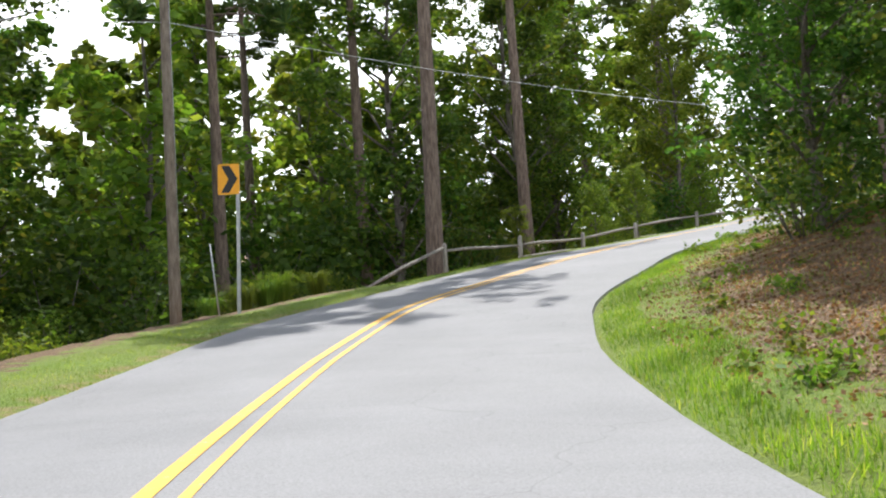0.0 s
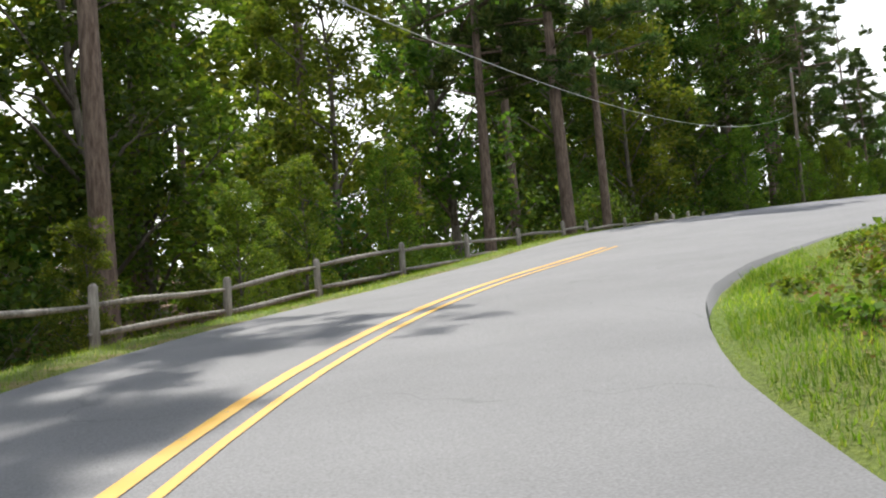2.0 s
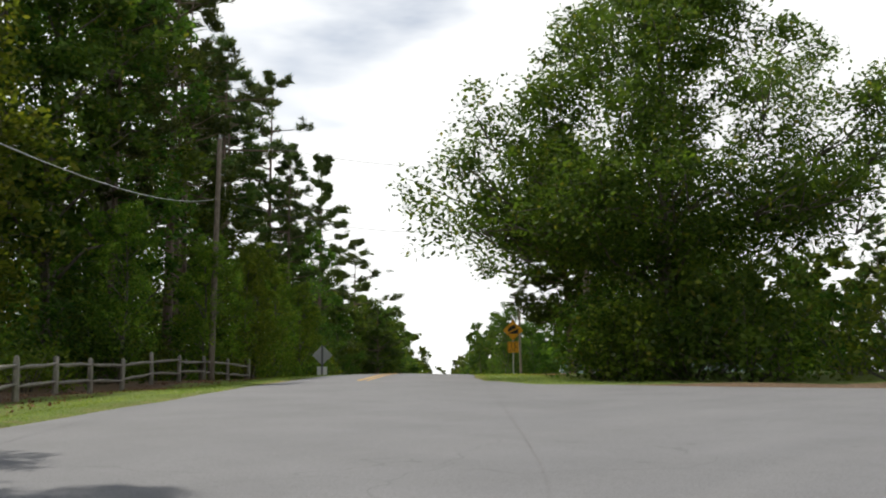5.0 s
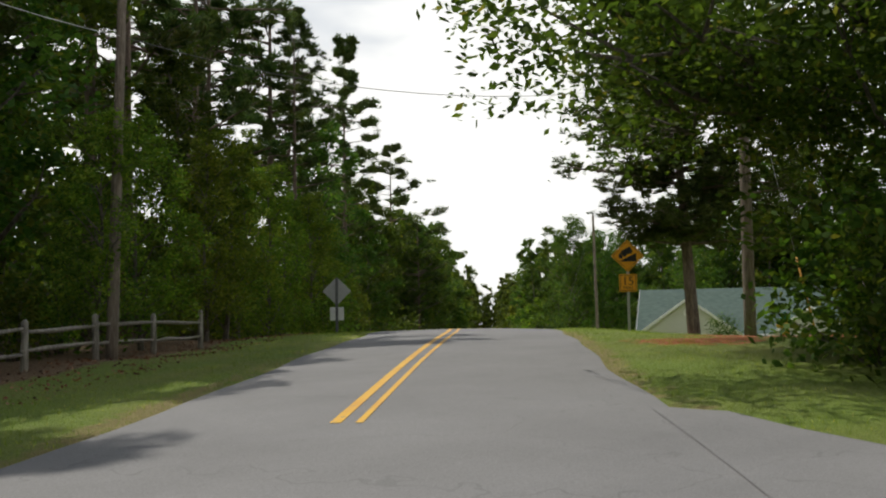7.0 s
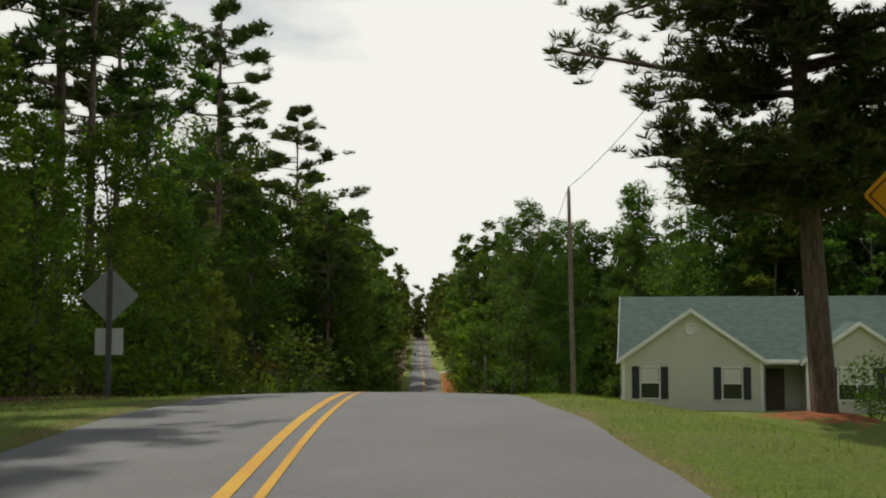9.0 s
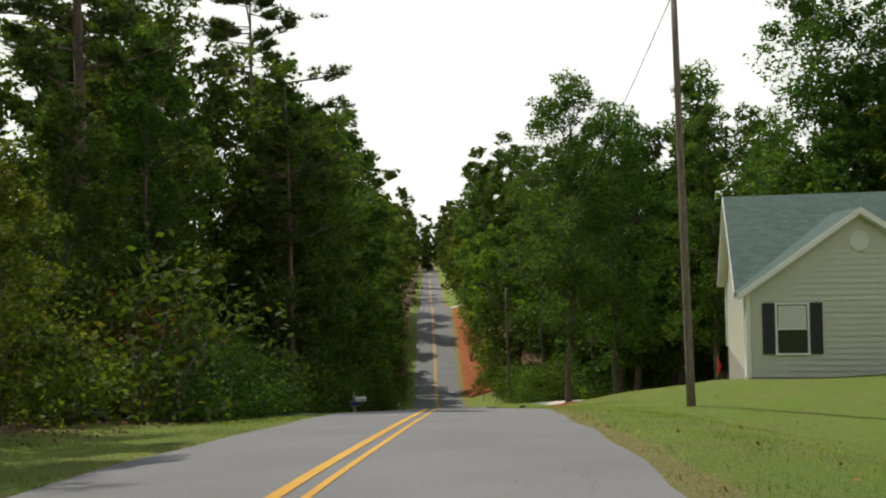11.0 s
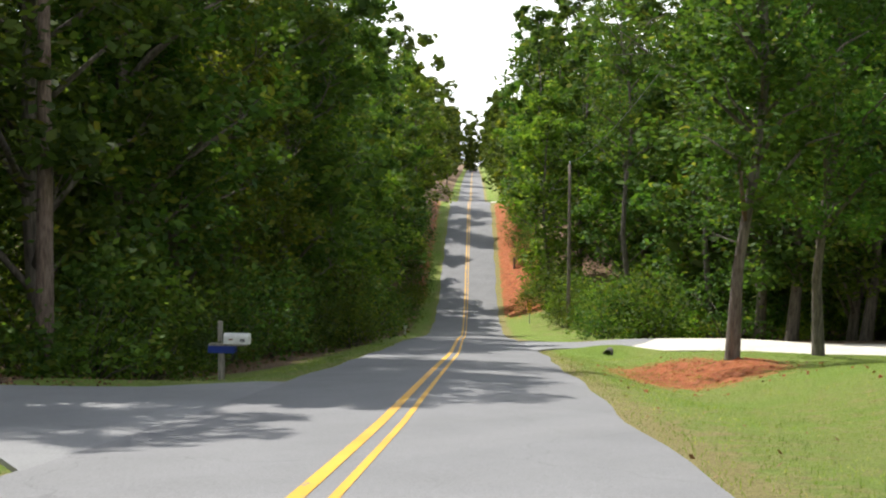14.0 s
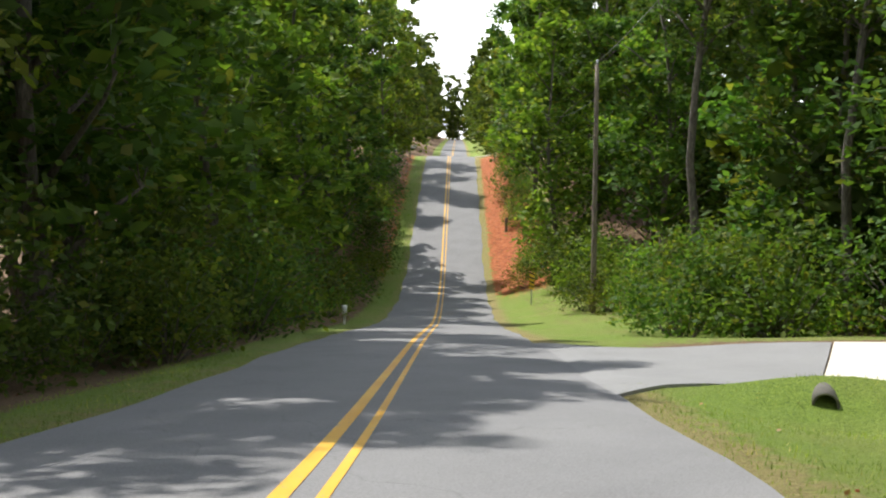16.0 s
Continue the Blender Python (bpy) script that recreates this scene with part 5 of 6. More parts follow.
def guy_wire():
    x, y = su(41.6, 9.4)
    z = gz(x, y)
    top = POLE_E + Vector((0, 0, -1.8))
    foot = Vector((x, y, z))
    t = thing("guy_wire", Matrix.Translation(foot), "steel guy wire with an orange-yellow guard at its foot", "guy wire")
    d = top - foot
    a = Tubes()
    a.add([(0, 0, -0.1), tuple(d * 0.5), tuple(d)], [0.008] * 3, 5)
    part("wire", a.mesh("wire", galvanised), None, t)
    g = Tubes()
    n = d.normalized()
    g.add([tuple(n * 0.05), tuple(n * 1.3), tuple(n * 2.5)], [0.032, 0.032, 0.026], 8)
    part("guard", g.mesh("guard", guard_orange), None, t, "orange-yellow plastic guard")


guard_orange = simple("guard_orange", (0.78, 0.38, 0.05), 0.5, 0, 0.15, 5)
guy_wire()


# ---- mailboxes and roadside posts ----
mail_white = simple("mailbox_white", (0.72, 0.72, 0.70), 0.5, 0, 0.14, 7)
news_blue = simple("news_blue", (0.012, 0.035, 0.22), 0.5, 0, 0.2, 6)
smudge = simple("smudge", (0.20, 0.20, 0.19), 0.8, 0, 0.3, 15)


def arch_box(x0, x1, w, h):
    """A mailbox body along x: flat sides and a rounded top."""
    bm = bmesh.new()
    prof = [(-w / 2, 0), (w / 2, 0)] + [(w / 2 * math.cos(a), h - w / 2 + w / 2 * math.sin(a)) for a in np.linspace(0, math.pi, 9)]
    a = [bm.verts.new((x0, p, q)) for p, q in prof]
    b = [bm.verts.new((x1, p, q)) for p, q in prof]
    bm.faces.new(a[::-1])
    bm.faces.new(b)
    for i in range(len(prof)):
        j = (i + 1) % len(prof)
        bm.faces.new((a[i], a[j], b[j], b[i]))
    bmesh.ops.recalc_face_normals(bm, faces=bm.faces)
    return bm


def mailbox(s, u, height, label, news=True, k=1.0):
    x, y = su(s, u)
    t = thing("mailbox", upright(x, y, ROAD_TURN) @ Matrix.Diagonal((k, k, k, 1)), label, "mailbox", "mailboxes")
    part("post", boxed((-0.13, -0.06, -0.3), (-0.01, 0.06, height), 0.01), weathered, t, "thick weathered wooden post")
    part("upper_post", boxed((-0.14, -0.045, height + 0.07), (-0.04, 0.045, height + 0.52), 0.02), weathered, t, "weathered post top above the shelf")
    part("shelf", boxed((-0.32, -0.11, height), (0.50, 0.11, height + 0.035), 0.006), weathered, t)
    body = part("box", turned(arch_box(0.0, 0.53, 0.19, 0.225), Matrix.Translation((0, 0, height + 0.04))), mail_white, t, "white metal mailbox with rounded top")
    part("door", turned(arch_box(0.531, 0.545, 0.20, 0.235), Matrix.Translation((0, 0, height + 0.036))), mail_white, body)
    part("flag", boxed((0.12, -0.102, height + 0.12), (0.20, -0.097, height + 0.15)), rust_red, body)
    for i in range(3):
        part("number_bar", boxed((0.36 + i * 0.035, -0.1005, height + 0.09), (0.385 + i * 0.035, -0.0965, height + 0.15)), sign_black, body, "dark unreadable marking")
    if news:
        tube = bmesh.new()
        box(tube, (-0.33, -0.10, height - 0.16), (0.24, 0.10, height - 0.15))
        box(tube, (-0.33, -0.10, height - 0.15), (0.24, -0.09, height - 0.02))
        box(tube, (-0.33, 0.09, height - 0.15), (0.24, 0.10, height - 0.02))
        box(tube, (-0.33, -0.10, height - 0.02), (0.24, 0.10, height - 0.01))
        box(tube, (-0.33, -0.09, height - 0.15), (-0.32, 0.09, height - 0.02))
        part("newspaper_box", tube, news_blue, t, "blue plastic newspaper box below the shelf")
    return t


mailbox(112.6, -5.55, 0.78, "white mailbox and blue newspaper box on a wooden post")
mailbox(233.0, -5.3, 1.0, "white mailbox on a post far up the road", False)
mailbox(2.0, 24.0, 1.0, "pale mailbox on a post by the side road", False)

marker_yellow = simple("marker_yellow", (0.72, 0.42, 0.03), 0.5, 0, 0.15, 6)


def object_marker(s, u, turn, label, flip=1):
    x, y = su(s, u)
    t = thing("hazard_marker", upright(x, y, ROAD_TURN + turn), label, "road marker", "hazard markers")
    u_post(t, 1.75)
    p = part("panel", plate([(-0.15, 0.85), (0.15, 0.85), (0.15, 1.76), (-0.15, 1.76)], -0.006, -0.002, 0.02), marker_yellow, t, "yellow upright panel")
    for k in range(4):
        z = 0.90 + k * 0.235
        a, b = (0.0, 0.12) if flip > 0 else (0.12, 0.0)
        part("stripe", shape([[(-0.145, z + a), (0.145, z + b), (0.145, z + b + 0.085), (-0.145, z + a + 0.085)]], -0.0095, -0.0065), sign_black, p, "black slanting stripe")
    return t


object_marker(173.5, 4.1, 0, "yellow and black striped hazard marker in the grass", -1)
object_marker(173.5, -6.3, 0, "yellow and black striped hazard marker in shade", 1)
x, y = su(198.0, 3.8)
far_post = thing("marker_post", upright(x, y), "short dark wooden post on a clay bank", "post")
part("shaft", boxed((-0.09, -0.09, -0.3), (0.09, 0.09, 1.1), 0.015), pole_wood, far_post)
x, y = su(160.0, -4.9)
stake = thing("marker_post", upright(x, y), "small white plastic marker post in the verge", "post")
part("shaft", lathe([(0.05, -0.2), (0.05, 0.45), (0.11, 0.47), (0.12, 0.8), (0.1, 0.83)], 12), mail_white, stake)
x, y = su(3.0, 27.5)
lamp = thing("marker_post", upright(x, y), "thin grey post beside the side road", "post")
part("shaft", lathe([(0.04, -0.2), (0.04, 3.2), (0.035, 3.25)], 10), galvanised, lamp)


# culvert pipe under the drive
def culvert():
    x, y = su(127.75, 4.3)
    m = Matrix.Translation((x, y, gz(*su(127.75, 4.3)) + 0.10)) @ Matrix.Rotation(ROAD_TURN - 0.25, 4, "Z")
    t = thing("culvert_pipe", m, "round concrete culvert pipe under a house drive", "pipe")
    bm = bmesh.new()
    n = 24
    rings = []
    for r, yy in ((0.13, 1.0), (0.13, 0.32), (0.165, 0.30), (0.165, 1.0)):
        rings.append([bm.verts.new((r * math.cos(2 * math.pi * k / n), yy, r * math.sin(2 * math.pi * k / n))) for k in range(n)])
    for a, b in zip(rings[:-1], rings[1:]):
        for k in range(n):
            j = (k + 1) % n
            bm.faces.new((a[k], a[j], b[j], b[k])).smooth = True
    bmesh.ops.recalc_face_normals(bm, faces=bm.faces)
    part("pipe", bm, dark_concrete, t)
    return t


dark_concrete = simple("dark_concrete", (0.16, 0.15, 0.13), 0.9, 0, 0.25, 5)
culvert()


# ---- house ----
siding_paint = simple("siding_paint", (0.55, 0.555, 0.47), 0.55, 0, 0.05, 1.5, 0.05)
trim_white = simple("trim_white", (0.80, 0.80, 0.78), 0.45, 0, 0.04, 3, 0.03)
shutter_dark = simple("shutter_dark", (0.018, 0.022, 0.03), 0.5, 0, 0.2, 6)
block_grey = simple("block_grey", (0.40, 0.38, 0.34), 0.9, 0, 0.12, 3)
porch_dark = simple("porch_dark", (0.10, 0.075, 0.06), 0.7, 0, 0.2, 4)
blind_white = simple("blind_white", (0.62, 0.62, 0.58), 0.6, 0, 0.05, 3, 0.03)
banner_red = simple("banner_red", (0.72, 0.09, 0.045), 0.7, 0, 0.15, 6)


def glass_material():
    m, n, l, b = shader("window_glass", 0.06)
    b.inputs["Base Color"].default_value = (0.02, 0.024, 0.028, 1)
    b.inputs["Specular IOR Level"].default_value = 0.6
    f = noise_tex(n, l, 1.5, 2)
    bump_of(n, l, b, f, 0.03, 0.02)
    return m


window_glass = glass_material()


def shingle_material():
    m, n, l, b = shader("roof_shingle", 0.9)
    p = n.new("ShaderNodeTexCoord").outputs["Object"]
    br = n.new("ShaderNodeTexBrick")
    br.inputs["Scale"].default_value = 1.0
    br.inputs["Brick Width"].default_value, br.inputs["Row Height"].default_value = 0.32, 0.14
    br.inputs["Mortar Size"].default_value = 0.012
    br.inputs["Color1"].default_value, br.inputs["Color2"].default_value = (0.050, 0.090, 0.076, 1), (0.085, 0.135, 0.115, 1)
    br.inputs["Mortar"].default_value = (0.05, 0.085, 0.075, 1)
    l.new(p, br.inputs["Vector"])
    f = noise_tex(n, l, 40, 3, p)
    big = noise_tex(n, l, 0.7, 4, p)
    col = mixed(n, l, 0.3, br.outputs["Color"], ramp_of(n, l, f, [(0.3, (0.3, 0.3, 0.3)), (0.7, (0.75, 0.75, 0.75))]), "OVERLAY")
    col = mixed(n, l, math_of(n, l, "MULTIPLY", big, 0.35), col, (0.10, 0.13, 0.113))
    l.new(col, b.inputs["Base Color"])
    bump_of(n, l, b, br.outputs["Fac"], -0.5, 0.02)
    return m


roof_shingle = shingle_material()


def house():
    hx, hy = 109.24, 92.29
    floor = 3.21
    m = Matrix.Translation((hx, hy, floor)) @ Matrix.Rotation(radians(-65.2), 4, "Z") @ Matrix.Diagonal((1.11, 1.186, 1.186, 1))
    h = thing("house", m, "single-storey house with pale lap siding and green shingles", "house")
    H, W, D, slope, over = 2.57, 17.5, 10.75, 0.66, 0.32
    y_main, pitch_mid = 1.6, 6.175          # front of the main body, and its ridge line

    # foundation and inner body, which closes the rooms
    fb = bmesh.new()
    box(fb, (0.02, 0.02, -2.2), (6.88, 2.0, 0.0))
    box(fb, (0.02, 2.0, -2.2), (W - 0.02, D - 0.02, 0.0))
    box(fb, (9.22, 0.62, -2.2), (14.18, 2.0, 0.0))
    part("foundation", fb, block_grey, h, "rough grey foundation wall")
    body = bmesh.new()
    box(body, (0.03, 0.03, 0.0), (6.87, 3.4, H))
    box(body, (0.03, 3.4, 0.0), (W - 0.03, D - 0.03, H))
    box(body, (9.23, 0.63, 0.0), (14.17, 3.4, H))
    box(body, (14.17, y_main + 0.03, 0.0), (W - 0.03, 3.4, H))
    part("wall_core", body, siding_paint, h)

    # lap siding, board by board
    def board(x0, x1, z, hgt, y, outward, axis):
        """One lapped board: its foot stands proud of its head."""
        bm = bmesh.new()
        a, b = 0.006, 0.042
        prof = [(0.0, 0.0), (b, 0.0), (a, hgt), (0.0, hgt)]
        lo, hi = [], []
        for d, q in prof:
            if axis == "x":
                lo.append(bm.verts.new((x0, y + outward * d, z + q)))
                hi.append(bm.verts.new((x1, y + outward * d, z + q)))
            else:
                lo.append(bm.verts.new((y + outward * d, x0, z + q)))
                hi.append(bm.verts.new((y + outward * d, x1, z + q)))
        bm.faces.new(lo)
        bm.faces.new(hi[::-1])
        for i in range(4):
            j = (i + 1) % 4
            bm.faces.new((lo[j], lo[i], hi[i], hi[j]))
        bmesh.ops.recalc_face_normals(bm, faces=bm.faces)
        return part("siding_board", bm, siding_paint, h)

    step = 0.175
    rows = int(H / step)
    for k in range(rows):
        z = k * step
        board(0.1, 6.8, z, step, 0.03, -1, "x")
        board(9.3, 14.1, z, step, 0.63, -1, "x")
        board(14.2, W - 0.1, z, step, y_main + 0.03, -1, "x")
        board(0.1, D - 0.1, z, step, 0.03, -1, "y")
    g_rise = slope
    for k in range(40):
        z = rows * step + k * step
        half1 = 3.44 - (z + step * 0.7 - H) / g_rise
        if half1 > 0.15:
            board(3.44 - half1, 3.44 + half1, z, step, 0.03, -1, "x")
        half2 = 2.48 - (z + step * 0.7 - H) / g_rise
        if half2 > 0.15:
            board(11.7 - half2, 11.7 + half2, z, step, 0.63, -1, "x")
        half3 = 4.575 - (z + step * 0.7 - H) / g_rise
        if half3 > 0.15:
            board(pitch_mid - half3, pitch_mid + half3, z, step, 0.03, -1, "y")
    # gable cores behind the boards
    part("gable_wall", shape([[(0.05, H), (6.83, H), (3.44, H + 3.39 * g_rise)]], 0.035, 0.2), siding_paint, h)
    part("gable_wall", shape([[(9.25, H), (14.15, H), (11.7, H + 2.45 * g_rise)]], 0.635, 0.8), siding_paint, h)
    bm = shape([[(1.63, H), (10.72, H), (pitch_mid, H + 4.545 * g_rise)]], 0.035, 0.2)
    part("gable_wall", turned(bm, Matrix(((0, 1, 0, 0), (1, 0, 0, 0), (0, 0, 1, 0), (0, 0, 0, 1)))), siding_paint, h)
    bm = shape([[(1.63, H), (10.72, H), (pitch_mid, H + 4.545 * g_rise)]], W - 0.2, W - 0.035)
    part("gable_wall", turned(bm, Matrix(((0, 1, 0, 0), (1, 0, 0, 0), (0, 0, 1, 0), (0, 0, 0, 1)))), siding_paint, h)

    # corner trim
    for x, y in ((0, 0), (6.9, 0), (9.2, 0.6), (14.2, 0.6), (W, y_main), (0, D), (W, D)):
        part("corner_trim", boxed((x - 0.07, y - 0.035, -0.02), (x + 0.07, y + 0.07, H), 0.008), trim_white, h)

    # roofs: slabs with their own thickness
    def roof_slab(name, pts, thick=0.14):
        bm = bmesh.new()
        top = [bm.verts.new(p) for p in pts]
        low = [bm.verts.new((p[0], p[1], p[2] - thick)) for p in pts]
        bm.faces.new(top)
        bm.faces.new(low[::-1])
        for i in range(len(pts)):
            j = (i + 1) % len(pts)
            bm.faces.new((top[j], top[i], low[i], low[j]))
        bmesh.ops.recalc_face_normals(bm, faces=bm.faces)
        return part(name, bm, roof_shingle, h)

    zt = H + 0.16
    ridge = zt + 4.575 * slope
    run = 4.575 + over
    ze = ridge - run * slope
    roof_slab("roof", [(-over, pitch_mid - run, ze), (W + over, pitch_mid - run, ze), (W + over, pitch_mid, ridge), (-over, pitch_mid, ridge)])
    roof_slab("roof", [(W + over, pitch_mid + run, ze), (-over, pitch_mid + run, ze), (-over, pitch_mid, ridge), (W + over, pitch_mid, ridge)])

    def cross_gable(xc, half, y0):
        top = zt + half * slope
        e = half + over
        zz = top - e * slope
        back = pitch_mid - (ridge - top) / slope
        back_e = pitch_mid - (ridge - zz) / slope
        roof_slab("gable_roof", [(xc - e, y0 - over, zz), (xc, y0 - over, top), (xc, back, top + 0.01), (xc - e, back_e, zz + 0.01)])
        roof_slab("gable_roof", [(xc, y0 - over, top), (xc + e, y0 - over, zz), (xc + e, back_e, zz + 0.01), (xc, back, top + 0.01)])
        for sg in (-1, 1):
            a, b = (xc, top + 0.015), (xc + sg * (e + 0.02), zz + 0.0)
            poly = [a, b, (b[0], b[1] - 0.19), (a[0], a[1] - 0.19)]
            part("rake_board", shape([poly], y0 - over - 0.03, y0 - over - 0.003), trim_white, h, "white rake board")
            part("soffit", shape([[(a[0], a[1] - 0.20), (b[0], b[1] - 0.20), (b[0], b[1] - 0.215), (a[0], a[1] - 0.215)]], y0 - over, y0 + 0.02), trim_white, h)
        return top

    cross_gable(3.44, 3.44, 0.0)
    cross_gable(11.7, 2.48, 0.6)
    # rake boards and soffits of the end gables
    swap = Matrix(((0, 1, 0, 0), (1, 0, 0, 0), (0, 0, 1, 0), (0, 0, 0, 1)))
    for x0 in (-over - 0.03, W + over + 0.003):
        for sg in (-1, 1):
            a, b = (pitch_mid, ridge + 0.015), (pitch_mid + sg * (run + 0.02), ze)
            part("rake_board", turned(shape([[a, b, (b[0], b[1] - 0.19), (a[0], a[1] - 0.19)]], x0, x0 + 0.027), swap), trim_white, h, "white rake board")
    for sg in (-1, 1):
        a, b = (pitch_mid, ridge - 0.15), (pitch_mid + sg * run, ze - 0.15)
        part("soffit", turned(shape([[a, b, (b[0], b[1] - 0.02), (a[0], a[1] - 0.02)]], -over, 0.02), swap), trim_white, h, "white boxed soffit")
    # eaves, gutters and downpipes
    for x0, x1, yy in ((7.2, 9.0, pitch_mid - run), (14.6, W + over, pitch_mid - run), (-over, W + over, pitch_mid + run - 0.0)):
        s_ = -1 if yy < pitch_mid else 1
        part("gutter", boxed((x0, min(yy, yy + s_ * 0.11), ze - 0.15), (x1, max(yy, yy + s_ * 0.11), ze - 0.03), 0.02), trim_white, h, "white gutter")
    for x, y in ((-0.12, -0.1), (7.0, -0.1), (14.35, 0.45)):
        t = Tubes()
        t.add([(x, y - 0.15, H - 0.05), (x, y, H - 0.25), (x, y, 0.1), (x, y - 0.12, -0.05)], [0.035] * 4, 8)
        part("downpipe", t.mesh("downpipe", trim_white), None, h)
    # porch between the gables
    part("porch_floor", boxed((6.9, 0.3, -0.35), (9.2, 3.4, -0.02), 0.01), concrete, h)
    part("porch_beam", boxed((6.95, 1.25, H - 0.25), (9.15, 1.5, H - 0.02), 0.01), trim_white, h)
    door = part("front_door", boxed((7.45, 3.33, 0.0), (8.4, 3.39, 2.05), 0.01), porch_dark, h, "dark front door deep in the porch")
    part("door_knob", turned(lathe([(0.012, 0.0), (0.012, 0.03), (0.03, 0.045), (0.025, 0.065)], 10), Matrix.Translation((8.3, 3.33, 1.0)) @ Matrix.Rotation(radians(90), 4, "X")), galvanised, door)

    # windows with shutters
    def window(xc, y, w, z0, z1, sashes=1, left=True, right=True):
        fr = bmesh.new()
        a, b = xc - w / 2, xc + w / 2
        box(fr, (a - 0.06, y - 0.05, z1), (b + 0.06, y + 0.01, z1 + 0.07), 0.006)
        box(fr, (a - 0.06, y - 0.05, z0), (a, y + 0.01, z1), 0.006)
        box(fr, (b, y - 0.05, z0), (b + 0.06, y + 0.01, z1), 0.006)
        win = part("window", fr, trim_white, h)
        part("window_sill", boxed((a - 0.08, y - 0.08, z0 - 0.06), (b + 0.08, y + 0.01, z0), 0.008), trim_white, win)
        n = sashes
        for i in range(n):
            p, q = a + (b - a) * i / n, a + (b - a) * (i + 1) / n
            mid = (z0 + z1) / 2
            part("pane", boxed((p, y - 0.012, mid), (q, y - 0.006, z1)), window_glass, win)
            part("pane", boxed((p, y - 0.018, z0), (q, y - 0.012, mid)), window_glass, win)
            part("blind", boxed((p + 0.03, y - 0.026, mid + 0.03), (q - 0.03, y - 0.020, z1 - 0.03)), blind_white, win, "pale half-drawn blind")
            part("sash_bar", boxed((p, y - 0.042, mid - 0.025), (q, y - 0.01, mid + 0.025), 0.004), trim_white, win)
            if i:
                part("mullion", boxed((p - 0.035, y - 0.05, z0), (p + 0.035, y, z1), 0.004), trim_white, win)
        for on, x0 in ((left, a - 0.46), (right, b + 0.08)):
            if on:
                sh = part("shutter", boxed((x0, y - 0.05, z0 - 0.03), (x0 + 0.38, y - 0.012, z1 + 0.05), 0.008), shutter_dark, h, "dark louvred shutter")
                for k in range(12):
                    zz = z0 + 0.04 + (z1 - z0 - 0.06) * k / 12
                    part("louvre", boxed((x0 + 0.04, y - 0.06, zz), (x0 + 0.34, y - 0.048, zz + 0.07)), shutter_dark, sh)

    window(1.35, 0.0, 0.92, 0.72, 2.17)
    window(5.45, 0.0, 0.92, 0.72, 2.17)
    window(11.55, 0.6, 1.75, 0.72, 2.17, 2)
    window(16.0, y_main, 0.92, 0.72, 2.17)
    # round louvred gable vent
    v = part("gable_vent", turned(lathe([(0.30, 0.0), (0.30, 0.05), (0.25, 0.055), (0.25, 0.03), (0.0, 0.028)], 24),
                                  Matrix.Translation((3.44, 0.01, H + 1.45)) @ Matrix.Rotation(radians(90), 4, "X")), trim_white, h, "round white louvred vent")
    for k in range(6):
        zz = -0.2 + k * 0.075
        hw = math.sqrt(max(0.0, 0.0625 - (zz + 0.02) ** 2))
        part("louvre", boxed((3.44 - hw, -0.05, H + 1.45 + zz), (3.44 + hw, -0.035, H + 1.45 + zz + 0.045)), trim_white, v)
    return h


house()
# small red garden banner behind the house
x, y = su(101.0, 10.6)
banner = thing("garden_flag", upright(x, y, ROAD_TURN), "small red garden banner on a thin pole", "flag")
t_ = Tubes()
t_.add([(0, 0, -0.2), (0.02, 0, 0.6), (0.05, 0, 1.15)], [0.008] * 3, 6)
part("pole", t_.mesh("pole", galvanised), None, banner)
bm_ = bmesh.new()
cols_ = [[bm_.verts.new((0.03 + 0.16 * (1 - abs(2 * j / 8 - 1)) ** 0.6 * i / 3, 0.02 * math.sin(i * 1.6 + j), 0.35 + 0.8 * j / 8)) for j in range(9)] for i in range(4)]
for i in range(3):
    for j in range(8):
        bm_.faces.new((cols_[i][j], cols_[i + 1][j], cols_[i + 1][j + 1], cols_[i][j + 1]))
bmesh.ops.solidify(bm_, geom=bm_.faces[:], thickness=0.006)
part("cloth", bm_, banner_red, banner)


# ---- grass, litter and weeds ----
def blades(places, height, width, lean=0.45):
    """Tapered blades at places, an array n x 3, bent over by lean."""
    n = len(places)
    a = rng.uniform(0, 2 * np.pi, n)
    side = np.stack([np.cos(a), np.sin(a), 0 * a], 1)
    over = np.stack([-np.sin(a), np.cos(a), 0 * a], 1) * (rng.normal(0, lean, n) * height)[:, None]
    up = np.array([0, 0, 1.0]) * np.asarray(height)[:, None]
    w = np.asarray(width)[:, None]
    return np.stack([places - side * w, places + side * w, places + over + up + side * w * 0.15, places + over + up - side * w * 0.15], 1)


def on_ground(s0, s1, u0, u1, n, keep):
    s, u = rng.uniform(s0, s1, n), rng.uniform(u0, u1, n)
    xy = ORIGIN + s[:, None] * ALONG + (u + drift(s))[:, None] * RIGHT
    zr, off, edge = near_line(xy[:, 0], xy[:, 1])
    ok = keep(off, edge, s, u)
    xy = xy[ok]
    return np.c_[xy, ground_height(xy[:, 0], xy[:, 1]) - 0.01]


def mouth_clear(off, edge, s, u):
    """Not on the side road, the drives or the road."""
    on_side = (off > 0) & (s > -27) & (s < 24) & (edge < mouth_reach(s) * (1 + 0.25 * (s < -8)) + 0.03)
    on_drive = (off > 0) & (s > 129.3) & (s < 143) | (off < 0) & (s > 98.5) & (s < 110)
    return ~on_side & ~on_drive & (edge > 0.02)


def stuff(name, quads, material, label, category):
    return tagged(part(name, quads_mesh(name, quads, material), None), label, category, "", "stuff")


